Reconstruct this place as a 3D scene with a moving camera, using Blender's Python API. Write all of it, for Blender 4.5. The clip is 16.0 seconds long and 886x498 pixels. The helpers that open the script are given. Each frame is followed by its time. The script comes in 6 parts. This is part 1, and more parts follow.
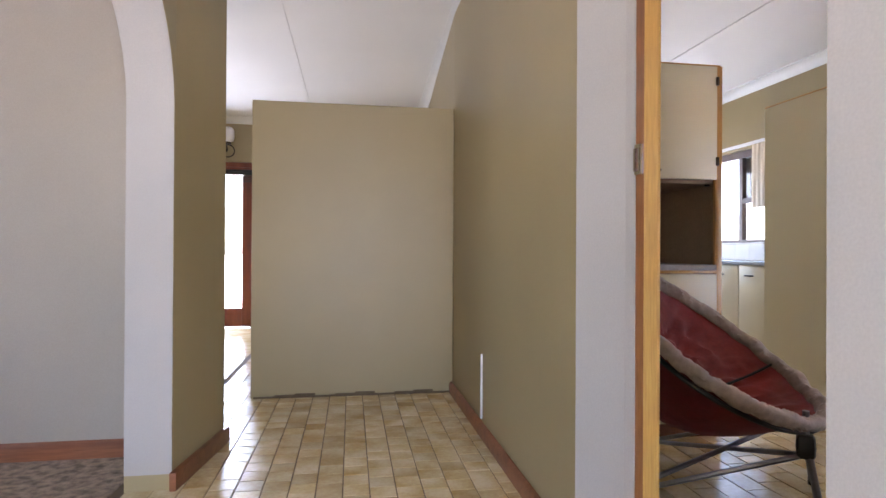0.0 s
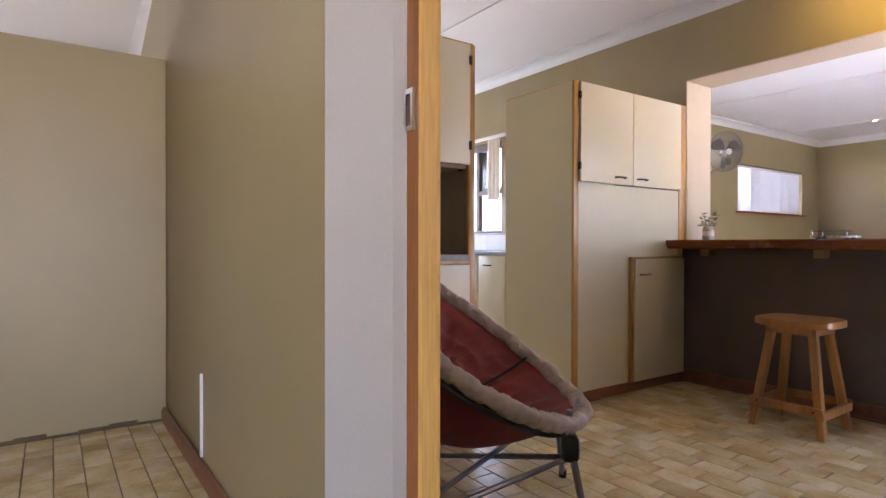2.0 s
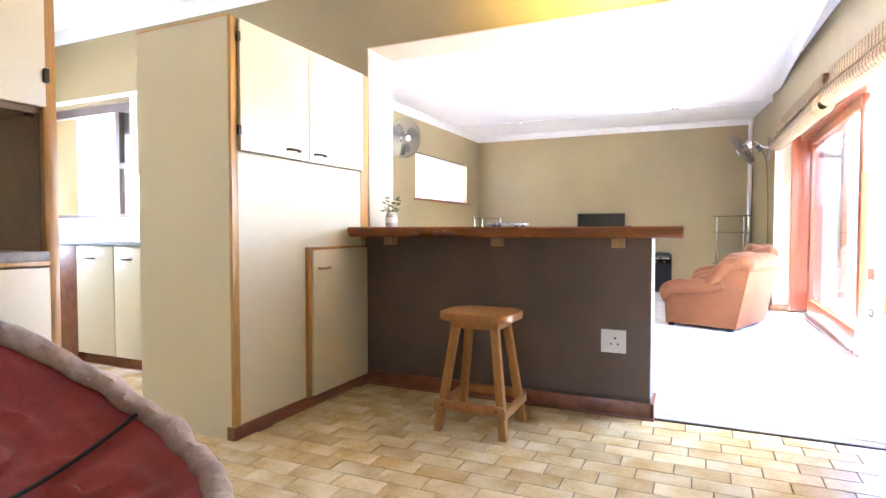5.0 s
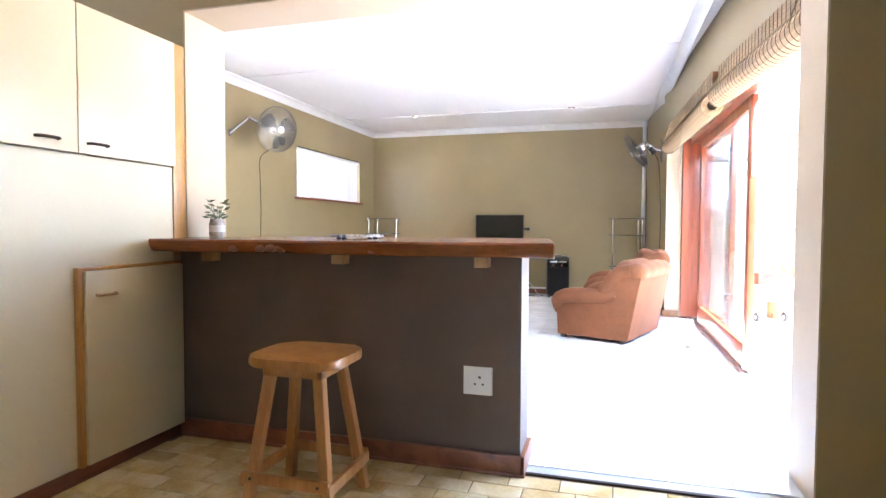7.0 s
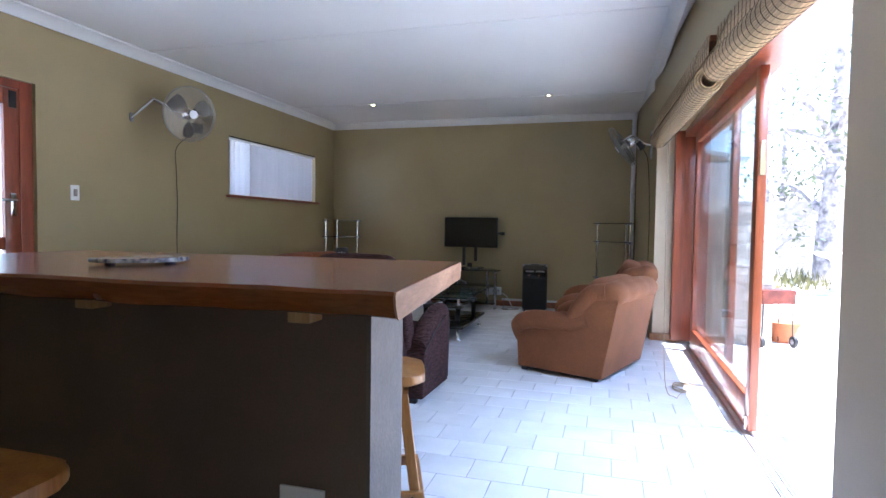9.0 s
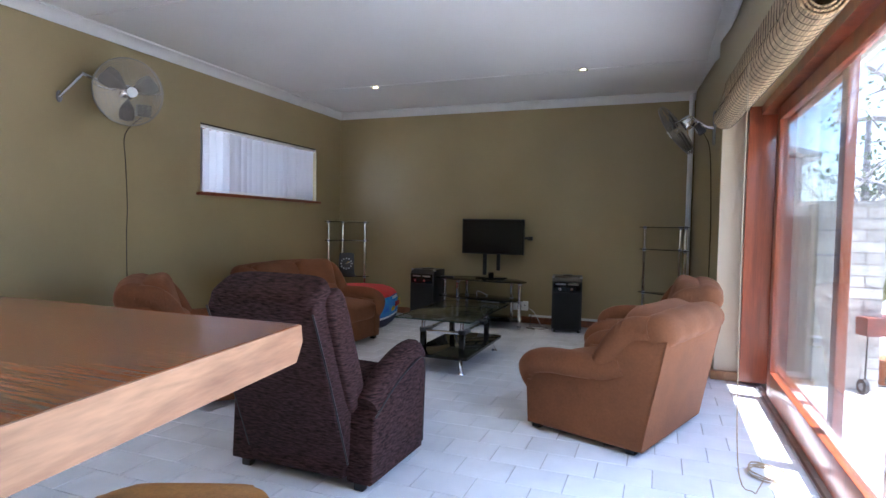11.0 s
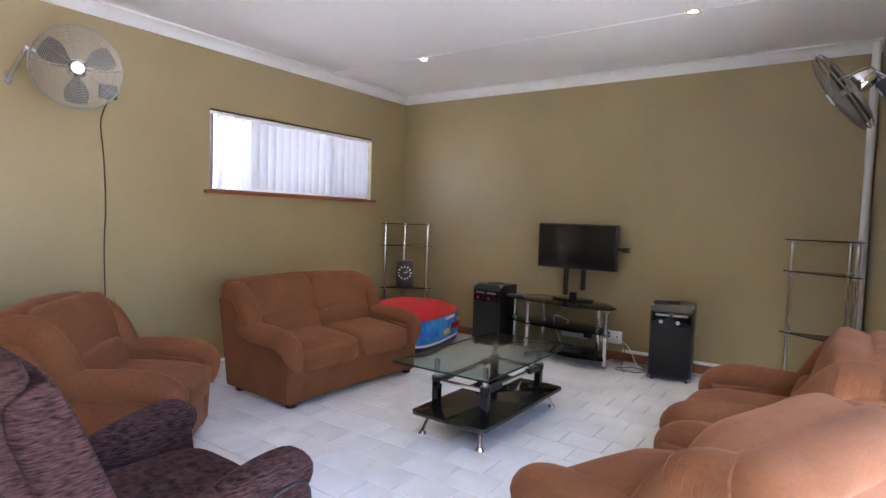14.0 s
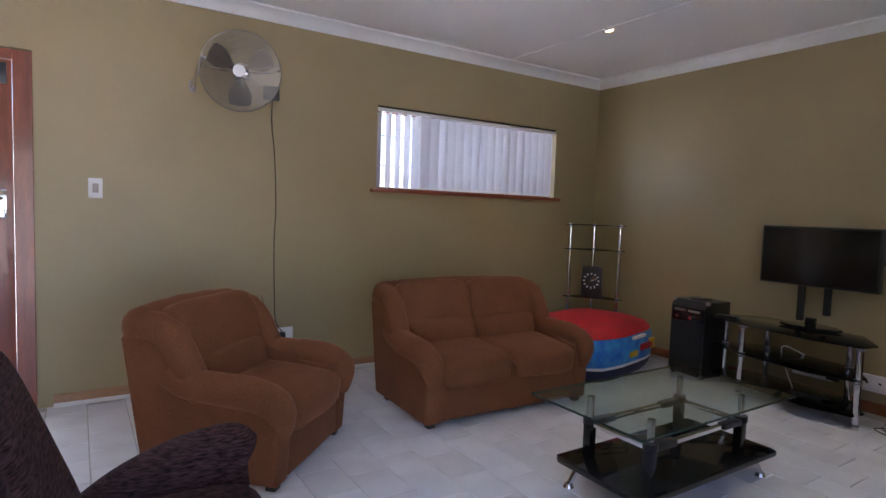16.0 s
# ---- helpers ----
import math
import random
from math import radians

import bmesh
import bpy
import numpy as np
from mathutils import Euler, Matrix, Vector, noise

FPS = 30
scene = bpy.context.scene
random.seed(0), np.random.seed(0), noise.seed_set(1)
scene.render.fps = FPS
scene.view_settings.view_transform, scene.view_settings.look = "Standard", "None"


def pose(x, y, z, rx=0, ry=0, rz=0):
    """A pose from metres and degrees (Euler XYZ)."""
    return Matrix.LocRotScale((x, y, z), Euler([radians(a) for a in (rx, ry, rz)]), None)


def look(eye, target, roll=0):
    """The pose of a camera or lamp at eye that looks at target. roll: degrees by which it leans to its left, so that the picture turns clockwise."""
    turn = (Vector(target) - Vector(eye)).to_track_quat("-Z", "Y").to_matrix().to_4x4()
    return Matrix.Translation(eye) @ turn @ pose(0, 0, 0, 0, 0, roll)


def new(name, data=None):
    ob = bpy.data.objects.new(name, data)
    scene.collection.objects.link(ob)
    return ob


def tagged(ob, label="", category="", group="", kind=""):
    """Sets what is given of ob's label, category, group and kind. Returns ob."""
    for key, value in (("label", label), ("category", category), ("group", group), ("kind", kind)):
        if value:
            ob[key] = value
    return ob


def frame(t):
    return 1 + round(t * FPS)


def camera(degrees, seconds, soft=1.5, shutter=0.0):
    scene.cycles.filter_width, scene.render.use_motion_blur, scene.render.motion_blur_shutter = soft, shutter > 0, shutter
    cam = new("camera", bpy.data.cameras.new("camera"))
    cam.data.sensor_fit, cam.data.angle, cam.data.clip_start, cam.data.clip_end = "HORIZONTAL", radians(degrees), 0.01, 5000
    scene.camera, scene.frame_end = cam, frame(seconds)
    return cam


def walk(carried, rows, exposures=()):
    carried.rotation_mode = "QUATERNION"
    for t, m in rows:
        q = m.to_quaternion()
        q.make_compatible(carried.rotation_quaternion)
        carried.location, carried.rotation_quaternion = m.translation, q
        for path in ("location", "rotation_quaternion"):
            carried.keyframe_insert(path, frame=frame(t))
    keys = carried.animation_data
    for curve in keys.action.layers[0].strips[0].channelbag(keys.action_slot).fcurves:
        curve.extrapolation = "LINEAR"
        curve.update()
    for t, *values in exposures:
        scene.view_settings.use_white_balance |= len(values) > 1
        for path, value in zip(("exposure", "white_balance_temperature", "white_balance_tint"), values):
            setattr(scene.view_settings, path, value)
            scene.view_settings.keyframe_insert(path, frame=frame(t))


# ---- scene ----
cam = camera(76.1, 16.0)
PATH = [
    (0, (-0.431, 0.082, 0.963), (-0.111, 2.056, 0.971), 0.3),
    (0.5, (-0.411, 0.21, 0.967), (0.076, 2.149, 0.967), 0.2),
    (1, (-0.369, 0.335, 0.966), (0.324, 2.211, 0.961), 0.2),
    (1.5, (-0.337, 0.432, 0.97), (0.598, 2.201, 0.956), 0.2),
    (2, (-0.251, 0.546, 0.95), (0.888, 2.19, 0.934), 0.1),
    (2.5, (-0.17, 0.65, 0.954), (1.188, 2.119, 0.926), 0.2),
    (3, (-0.074, 0.742, 0.95), (1.448, 2.038, 0.909), 0.3),
    (3.5, (0.013, 0.835, 0.95), (1.654, 1.977, 0.902), 0.2),
    (4, (0.103, 0.888, 0.95), (1.82, 1.912, 0.9), 0.2),
    (4.5, (0.235, 0.914, 0.959), (2.005, 1.845, 0.898), 0.1),
    (5, (0.369, 0.93, 0.967), (2.185, 1.764, 0.899), -0.0),
    (7.5, (1.308, 0.786, 1.068), (3.234, 1.318, 0.988), 0.5),
    (8, (1.582, 0.746, 1.088), (3.51, 1.274, 1.005), 0.7),
    (8.5, (1.849, 0.696, 1.091), (3.775, 1.227, 1.007), 0.7),
    (9, (2.148, 0.625, 1.111), (4.068, 1.179, 1.029), 0.8),
    (11.5, (3.605, 0.585, 1.155), (5.452, 1.347, 1.066), 1.2),
    (12, (3.859, 0.589, 1.175), (5.685, 1.398, 1.079), 1.4),
    (12.5, (4.129, 0.55, 1.205), (5.935, 1.403, 1.107), 1.5),
    (13, (4.385, 0.525, 1.201), (6.16, 1.442, 1.102), 1.5),
    (13.5, (4.626, 0.487, 1.236), (6.351, 1.493, 1.132), 1.6),
    (14, (4.843, 0.459, 1.252), (6.481, 1.601, 1.142), 1.8),
    (14.5, (5.027, 0.464, 1.26), (6.557, 1.747, 1.143), 1.8),
    (15, (5.214, 0.502, 1.274), (6.623, 1.916, 1.151), 1.9),
    (15.5, (5.362, 0.525, 1.289), (6.627, 2.068, 1.154), 2.0),
    (16, (5.527, 0.567, 1.262), (6.613, 2.241, 1.127), 1.9),
]
EXPOSURES = [(0.0, 3.25, 6200, 25), (1.0, 3.12, 6250, 26), (1.5, 3.03, 6350, 29), (2.5, 3.62, 6300, 27), (3.5, 4.05, 6200, 28), (5.0, 4.5, 6100, 21), (7.5, 3.8, 6000, 20), (8.5, 2.85, 5700, 18), (9.0, 2.45, 5500, 16), (11.5, 2.4, 5850, 17), (12.0, 2.58, 5950, 19), (12.5, 2.90, 5950, 21), (13.0, 3.08, 6020, 20), (13.5, 3.30, 6100, 20), (14.0, 3.27, 6150, 21), (15.0, 2.72, 6100, 23), (15.5, 2.53, 6100, 24), (16.0, 2.35, 6100, 24)]
walk(cam, [(t, look(eye, target, roll)) for t, eye, target, roll in PATH], EXPOSURES)

# ---- light ----
world = bpy.data.worlds.new("world")
scene.world = world
world.use_nodes = True
sky = world.node_tree.nodes.new("ShaderNodeTexSky")
sky.sky_type, sky.sun_disc = "NISHITA", False
sky.sun_elevation, sky.sun_rotation = radians(70), radians(172)
world.node_tree.nodes["Background"].inputs[1].default_value = 0.15
world.node_tree.links.new(sky.outputs[0], world.node_tree.nodes["Background"].inputs[0])


def lamp(name, kind, energy, m, colour=(1, 1, 1), **more):
    data = bpy.data.lights.new(name, kind)
    data.energy, data.color = energy, colour
    for key, value in more.items():
        if key == "size":
            data.shape, data.size, data.size_y = "RECTANGLE", value[0], value[1]
        if key == "angle":
            data.angle = value
        if key == "spot":
            data.spot_size, data.spot_blend, data.shadow_soft_size = value, 1.0, 0.03
    ob = new(name, data)
    ob.matrix_world = m
    return ob


COOL = (0.80, 0.90, 1.0)
lamp("sun", "SUN", 5.0, look((-0.6, -3.5, 10.0), (0, 0, 0)), (1.0, 0.95, 0.87), angle=radians(0.6))
lamp("daylight_living_window", "AREA", 2, look((8.48, 4.95, 1.75), (8.3, 0, 1.0)), COOL, size=(1.8, 0.6))
lamp("daylight_sliding_door", "AREA", 30, look((4.65, -0.48, 2.40), (4.9, 1.5, 0.0)), (0.60, 0.79, 1.0), size=(1.5, 0.4))
lamp("daylight_garden_door", "AREA", 3.5, look((4.9, 4.98, 1.2), (5.0, 0, 0.9)), COOL, size=(0.6, 1.6))
lamp("daylight_kitchen_window", "AREA", 1.3, look((3.95, 5.54, 1.5), (0, 3.6, 0.7)), COOL, size=(1.3, 0.85))
lamp("daylight_kitchen_back_window", "AREA", 4, look((2.35, 6.62, 1.45), (2.0, 0, 0.6)), COOL, size=(1.3, 1.1))
lamp("daylight_hall_door", "AREA", 14, look((-2.15, 7.75, 1.1), (-1.4, 3, 0.2)), COOL, size=(1.0, 1.8))
lamp("daylight_left_room_window", "AREA", 1.4, look((-4.35, 1.0, 1.0), (0, 2.2, 0.1)), (0.66, 0.83, 1.0), size=(1.5, 1.2))
lamp("daylight_entrance", "AREA", 5.2, look((-0.45, -1.62, 0.95), (-0.2, 3, 0.3)), (0.70, 0.85, 1.0), size=(0.9, 1.6))
lamp("kitchen_bulb", "SPOT", 6, look((2.78, 1.45, 2.52), (3.43, 1.45, 2.46)), (1.0, 0.70, 0.16), spot=radians(125))
for sx, sy in ((8.80, 3.49), (8.77, 1.30)):
    lamp("downlight_bulb", "SPOT", 5, look((sx, sy, 2.60), (sx, sy, 0)), (1.0, 0.85, 0.55), spot=radians(95))

# ---- materials ----


def material(name, colour, rough=0.6, metal=0.0, vary=0.12, scale=6.0, fine=90.0, bump=0.05, spec=0.5, sheen=0.0, island=0.0, tints=None, stretch=(1, 1, 1), random_ob=False):
    """Paint, stone, cloth or wood: a base colour with variation at two scales, roughness and fine relief."""
    m = bpy.data.materials.new(name)
    m.use_nodes = True
    n, l = m.node_tree.nodes, m.node_tree.links
    b = n["Principled BSDF"]
    co = n.new("ShaderNodeTexCoord")
    mp = n.new("ShaderNodeMapping")
    mp.inputs["Scale"].default_value = stretch
    l.new(co.outputs["Object"], mp.inputs[0])
    if random_ob:
        shift = n.new("ShaderNodeMath")
        shift.operation = "MULTIPLY"
        shift.inputs[1].default_value = 37.0
        l.new(n.new("ShaderNodeObjectInfo").outputs["Random"], shift.inputs[0])
        l.new(shift.outputs[0], mp.inputs["Location"])
    big, small = n.new("ShaderNodeTexNoise"), n.new("ShaderNodeTexNoise")
    big.inputs["Scale"].default_value, small.inputs["Scale"].default_value = scale, fine
    big.inputs["Detail"].default_value, small.inputs["Detail"].default_value = 5, 4
    l.new(mp.outputs[0], big.inputs["Vector"])
    l.new(mp.outputs[0], small.inputs["Vector"])
    ramp = n.new("ShaderNodeValToRGB")
    second = tints or [c * (1 - 2.2 * vary) for c in colour]
    ramp.color_ramp.elements[0].color = (*second, 1)
    ramp.color_ramp.elements[1].color = (*[min(1, c * (1 + vary)) for c in colour], 1)
    ramp.color_ramp.elements[0].position, ramp.color_ramp.elements[1].position = 0.3, 0.68
    l.new(big.outputs["Fac"], ramp.inputs[0])
    mix = n.new("ShaderNodeMixRGB")
    mix.blend_type = "OVERLAY"
    mix.inputs[0].default_value = 0.25 if vary > 0.05 else 0.1
    l.new(ramp.outputs[0], mix.inputs[1])
    l.new(small.outputs["Fac"], mix.inputs[2])
    out = mix.outputs[0]
    if island or random_ob:
        src = n.new("ShaderNodeObjectInfo").outputs["Random"] if random_ob else n.new("ShaderNodeNewGeometry").outputs["Random Per Island"]
        rng = n.new("ShaderNodeMapRange")
        rng.inputs["To Min"].default_value, rng.inputs["To Max"].default_value = 1 - island, 1 + island * 0.6
        l.new(src, rng.inputs["Value"])
        hsv = n.new("ShaderNodeHueSaturation")
        l.new(rng.outputs[0], hsv.inputs["Value"])
        l.new(out, hsv.inputs["Color"])
        out = hsv.outputs[0]
    l.new(out, b.inputs["Base Color"])
    rr = n.new("ShaderNodeMapRange")
    spread = min(0.09, 0.9 * vary)
    rr.inputs["To Min"].default_value, rr.inputs["To Max"].default_value = max(0.02, rough - spread), min(1, rough + spread)
    l.new(big.outputs["Fac"], rr.inputs["Value"])
    l.new(rr.outputs[0], b.inputs["Roughness"])
    b.inputs["Metallic"].default_value = metal
    b.inputs["Specular IOR Level"].default_value = spec
    if sheen:
        b.inputs["Sheen Weight"].default_value = sheen
        b.inputs["Sheen Roughness"].default_value = 0.4
        b.inputs["Sheen Tint"].default_value = (*[min(1, c * 2.6 + 0.12) for c in colour], 1)
    if bump:
        bp = n.new("ShaderNodeBump")
        bp.inputs["Strength"].default_value, bp.inputs["Distance"].default_value = bump, 0.01
        l.new(small.outputs["Fac"], bp.inputs["Height"])
        l.new(bp.outputs[0], b.inputs["Normal"])
    return m


def wood_material(name, light, dark, rough=0.4, along="x", coat=0.0, rings=9.0):
    m = bpy.data.materials.new(name)
    m.use_nodes = True
    n, l = m.node_tree.nodes, m.node_tree.links
    b = n["Principled BSDF"]
    co, mp = n.new("ShaderNodeTexCoord"), n.new("ShaderNodeMapping")
    mp.inputs["Scale"].default_value = [0.07 if a == along else 1.0 for a in "xyz"]
    l.new(co.outputs["Object"], mp.inputs[0])
    grain, streak = n.new("ShaderNodeTexNoise"), n.new("ShaderNodeTexNoise")
    grain.inputs["Scale"].default_value, grain.inputs["Detail"].default_value, grain.inputs["Distortion"].default_value = rings, 6, 1.2
    streak.inputs["Scale"].default_value, streak.inputs["Detail"].default_value = 160, 3
    l.new(mp.outputs[0], grain.inputs["Vector"])
    l.new(mp.outputs[0], streak.inputs["Vector"])
    ramp = n.new("ShaderNodeValToRGB")
    ramp.color_ramp.elements[0].color, ramp.color_ramp.elements[1].color = (*dark, 1), (*light, 1)
    ramp.color_ramp.elements[0].position, ramp.color_ramp.elements[1].position = 0.32, 0.62
    l.new(grain.outputs["Fac"], ramp.inputs[0])
    mix = n.new("ShaderNodeMixRGB")
    mix.blend_type, mix.inputs[0].default_value = "OVERLAY", 0.35
    l.new(ramp.outputs[0], mix.inputs[1])
    l.new(streak.outputs["Fac"], mix.inputs[2])
    l.new(mix.outputs[0], b.inputs["Base Color"])
    b.inputs["Roughness"].default_value = rough
    b.inputs["Coat Weight"].default_value, b.inputs["Coat Roughness"].default_value = coat, 0.12
    bp = n.new("ShaderNodeBump")
    bp.inputs["Strength"].default_value, bp.inputs["Distance"].default_value = 0.06, 0.01
    l.new(streak.outputs["Fac"], bp.inputs["Height"])
    l.new(bp.outputs[0], b.inputs["Normal"])
    return m


def glass_material(name, tint=(1, 1, 1), dirt=0.0, gloss=0.02):
    """A pane: clear but for a Fresnel reflection, a tint and a film of dust."""
    m = bpy.data.materials.new(name)
    m.use_nodes = True
    n, l = m.node_tree.nodes, m.node_tree.links
    n.remove(n["Principled BSDF"])
    out = n["Material Output"]
    clear, shine, film, facing, power, scale_up = (n.new("ShaderNode" + k) for k in ("BsdfTransparent", "BsdfGlossy", "BsdfDiffuse", "LayerWeight", "Math", "Math"))
    clear.inputs[0].default_value = (*tint, 1)
    shine.inputs["Roughness"].default_value = gloss
    power.operation, scale_up.operation = "POWER", "MULTIPLY_ADD"
    power.inputs[1].default_value = 5.0
    scale_up.inputs[1].default_value, scale_up.inputs[2].default_value = 0.8, 0.035
    l.new(facing.outputs["Facing"], power.inputs[0])
    l.new(power.outputs[0], scale_up.inputs[0])
    a, c = n.new("ShaderNodeMixShader"), n.new("ShaderNodeMixShader")
    noise_node, rng = n.new("ShaderNodeTexNoise"), n.new("ShaderNodeMapRange")
    noise_node.inputs["Scale"].default_value, noise_node.inputs["Detail"].default_value = 4, 5
    rng.inputs["From Min"].default_value, rng.inputs["To Max"].default_value = 0.35, dirt
    l.new(noise_node.outputs["Fac"], rng.inputs["Value"])
    l.new(rng.outputs[0], a.inputs[0])
    l.new(clear.outputs[0], a.inputs[1])
    l.new(film.outputs[0], a.inputs[2])
    l.new(scale_up.outputs[0], c.inputs[0])
    l.new(a.outputs[0], c.inputs[1])
    l.new(shine.outputs[0], c.inputs[2])
    l.new(c.outputs[0], out.inputs[0])
    return m


def glow(name, colour, strength):
    m = bpy.data.materials.new(name)
    m.use_nodes = True
    b = m.node_tree.nodes["Principled BSDF"]
    b.inputs["Emission Color"].default_value, b.inputs["Emission Strength"].default_value = (*colour, 1), strength
    return m


def cloth_material(name, light, dark, scale, rough=0.95, sheen=0.3, bump=0.5):
    """A coarse two-tone weave."""
    m = material(name, light, rough, vary=0.2, scale=4, fine=scale, bump=bump, spec=0.15, sheen=sheen, stretch=(1, 1, 2.5))
    n, l = m.node_tree.nodes, m.node_tree.links
    weave, ramp = n.new("ShaderNodeTexNoise"), n.new("ShaderNodeValToRGB")
    weave.inputs["Scale"].default_value, weave.inputs["Detail"].default_value = scale * 0.7, 2
    co, mp = n.new("ShaderNodeTexCoord"), n.new("ShaderNodeMapping")
    mp.inputs["Scale"].default_value = (0.35, 0.35, 2.2)
    l.new(co.outputs["Object"], mp.inputs[0])
    l.new(mp.outputs[0], weave.inputs["Vector"])
    ramp.color_ramp.elements[0].color, ramp.color_ramp.elements[1].color = (*dark, 1), (*light, 1)
    ramp.color_ramp.elements[0].position, ramp.color_ramp.elements[1].position = 0.30, 0.72
    l.new(weave.outputs["Fac"], ramp.inputs[0])
    l.new(ramp.outputs[0], n["Principled BSDF"].inputs["Base Color"])
    return m


OLIVE = material("olive_paint", (0.36, 0.286, 0.148), 0.42, vary=0.04, scale=1.2, fine=220, bump=0.06)
PALE = material("pale_plaster_paint", (0.46, 0.435, 0.40), 0.55, vary=0.03, scale=1.5, fine=220, bump=0.05)
# olive greyed to beige: the side room's cool daylight is in this colour
SIDE_PAINT = material("daylit_olive_paint", (0.40, 0.355, 0.29), 0.45, vary=0.03, scale=1.5, fine=220, bump=0.05)
CREAM_PAINT = material("cream_reveal_paint", (0.60, 0.50, 0.36), 0.55, vary=0.03, scale=1.5, fine=220, bump=0.05)
CEIL = material("ceiling_board_paint", (0.88, 0.87, 0.86), 0.7, vary=0.02, scale=0.8, fine=200, bump=0.03)
WHITE = material("white_gloss_paint", (0.8, 0.8, 0.79), 0.45, vary=0.02, fine=150, bump=0.02)
BROWN_PAINT = material("brown_plaster_paint", (0.140, 0.096, 0.072), 0.6, vary=0.1, scale=3, fine=160, bump=0.1)
GREY_PLASTER = material("grey_brushed_plaster", (0.15, 0.125, 0.108), 0.6, vary=0.12, scale=7, fine=90, bump=0.2)
CREAM = material("cream_laminate", (0.74, 0.66, 0.47), 0.30, vary=0.012, scale=1.3, fine=260, bump=0.015)
GOLD_WOOD = wood_material("worn_golden_pine", (0.60, 0.35, 0.09), (0.46, 0.23, 0.05), 0.45, "z", 0.2)
ORANGE_WOOD = wood_material("varnished_pine", (0.56, 0.30, 0.08), (0.43, 0.20, 0.045), 0.35, "z", 0.3)
MERANTI = wood_material("red_hardwood", (0.27, 0.062, 0.022), (0.16, 0.033, 0.012), 0.35, "z", 0.35)
DOOR_BROWN = wood_material("brown_varnished_frame", (0.33, 0.125, 0.035), (0.21, 0.07, 0.02), 0.4, "z", 0.3)
MERANTI_X = wood_material("red_hardwood_long", (0.27, 0.062, 0.022), (0.16, 0.033, 0.012), 0.35, "x", 0.35)
SKIRT = wood_material("brown_skirting", (0.25, 0.09, 0.035), (0.16, 0.05, 0.02), 0.4, "x", 0.2)
SKIRT_LIGHT = wood_material("pale_skirting", (0.38, 0.2, 0.09), (0.27, 0.12, 0.05), 0.4, "x", 0.2)
SLAB = wood_material("oiled_slab", (0.29, 0.096, 0.024), (0.14, 0.039, 0.011), 0.27, "y", 0.2, 5.0)
RAW_WOOD = wood_material("raw_sawn_wood", (0.44, 0.24, 0.125), (0.25, 0.11, 0.05), 0.6, "x", 0.05, 14.0)
STOOL_WOOD = wood_material("stool_pine", (0.46, 0.22, 0.06), (0.33, 0.13, 0.03), 0.35, "z", 0.3)
PALE_WOOD = wood_material("pale_wood", (0.5, 0.33, 0.16), (0.38, 0.22, 0.1), 0.45, "z", 0.1)
TILE_K = material("glazed_tile", (0.68, 0.56, 0.35), 0.22, vary=0.1, scale=5, fine=60, bump=0.03, tints=(0.50, 0.33, 0.12), random_ob=True, island=0.16)
TILE_K_REST = material("glazed_tile_rest", (0.68, 0.56, 0.35), 0.22, vary=0.1, scale=5, fine=60, bump=0.03, tints=(0.50, 0.33, 0.12), island=0.16)
GROUT_K = material("dark_grout", (0.16, 0.11, 0.06), 0.9, vary=0.15, bump=0.1)
TILE_L = material("white_tile", (0.82, 0.84, 0.88), 0.2, vary=0.05, scale=4, fine=50, bump=0.02, random_ob=True, island=0.05)
TILE_L_REST = material("white_tile_rest", (0.82, 0.84, 0.88), 0.2, vary=0.05, scale=4, fine=50, bump=0.02, island=0.05)
GROUT_L = material("grey_grout", (0.46, 0.46, 0.45), 0.9, vary=0.1, bump=0.1)
CARPET = material("mottled_carpet", (0.34, 0.25, 0.17), 0.95, vary=0.3, scale=22, fine=130, bump=0.6)
CHROME = material("chrome", (0.72, 0.72, 0.74), 0.12, 1.0, vary=0.02, bump=0)
WIRE = material("dull_cage_wire", (0.22, 0.20, 0.17), 0.35, 0.75, vary=0.05, bump=0)
STEEL = material("grey_tube", (0.32, 0.32, 0.35), 0.3, 0.9, vary=0.05, bump=0)
BLADE = material("dark_blade", (0.05, 0.042, 0.035), 0.4, 0.4, vary=0.05, bump=0)
BRONZE = material("dark_bronze", (0.06, 0.045, 0.035), 0.35, 0.8, vary=0.1, bump=0)
FRAME_BROWN = material("brown_window_paint", (0.13, 0.095, 0.09), 0.45, vary=0.08, fine=120, bump=0.03)
BLACK = material("black_plastic", (0.012, 0.012, 0.013), 0.4, vary=0.1, bump=0.02)
BLACK_CLOTH = material("black_grille_cloth", (0.012, 0.012, 0.014), 0.9, vary=0.2, fine=400, bump=0.3)
BLACK_GLOSS = material("black_gloss", (0.008, 0.008, 0.009), 0.06, vary=0.05, bump=0)
SCREEN = material("dark_screen", (0.008, 0.008, 0.01), 0.12, vary=0.05, bump=0)
GREY_LAM = material("grey_laminate", (0.33, 0.29, 0.27), 0.4, vary=0.08, scale=30, bump=0.02)
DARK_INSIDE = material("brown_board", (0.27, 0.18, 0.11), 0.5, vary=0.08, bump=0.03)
VELOUR = material("rust_velour", (0.185, 0.070, 0.029), 0.85, vary=0.07, scale=6, fine=80, bump=0.15, spec=0.2, sheen=0.28)
WEAVE = cloth_material("purple_brown_weave", (0.088, 0.043, 0.042), (0.010, 0.005, 0.005), 115, sheen=0.03)
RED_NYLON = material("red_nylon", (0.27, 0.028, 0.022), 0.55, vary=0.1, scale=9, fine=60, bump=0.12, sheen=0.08)
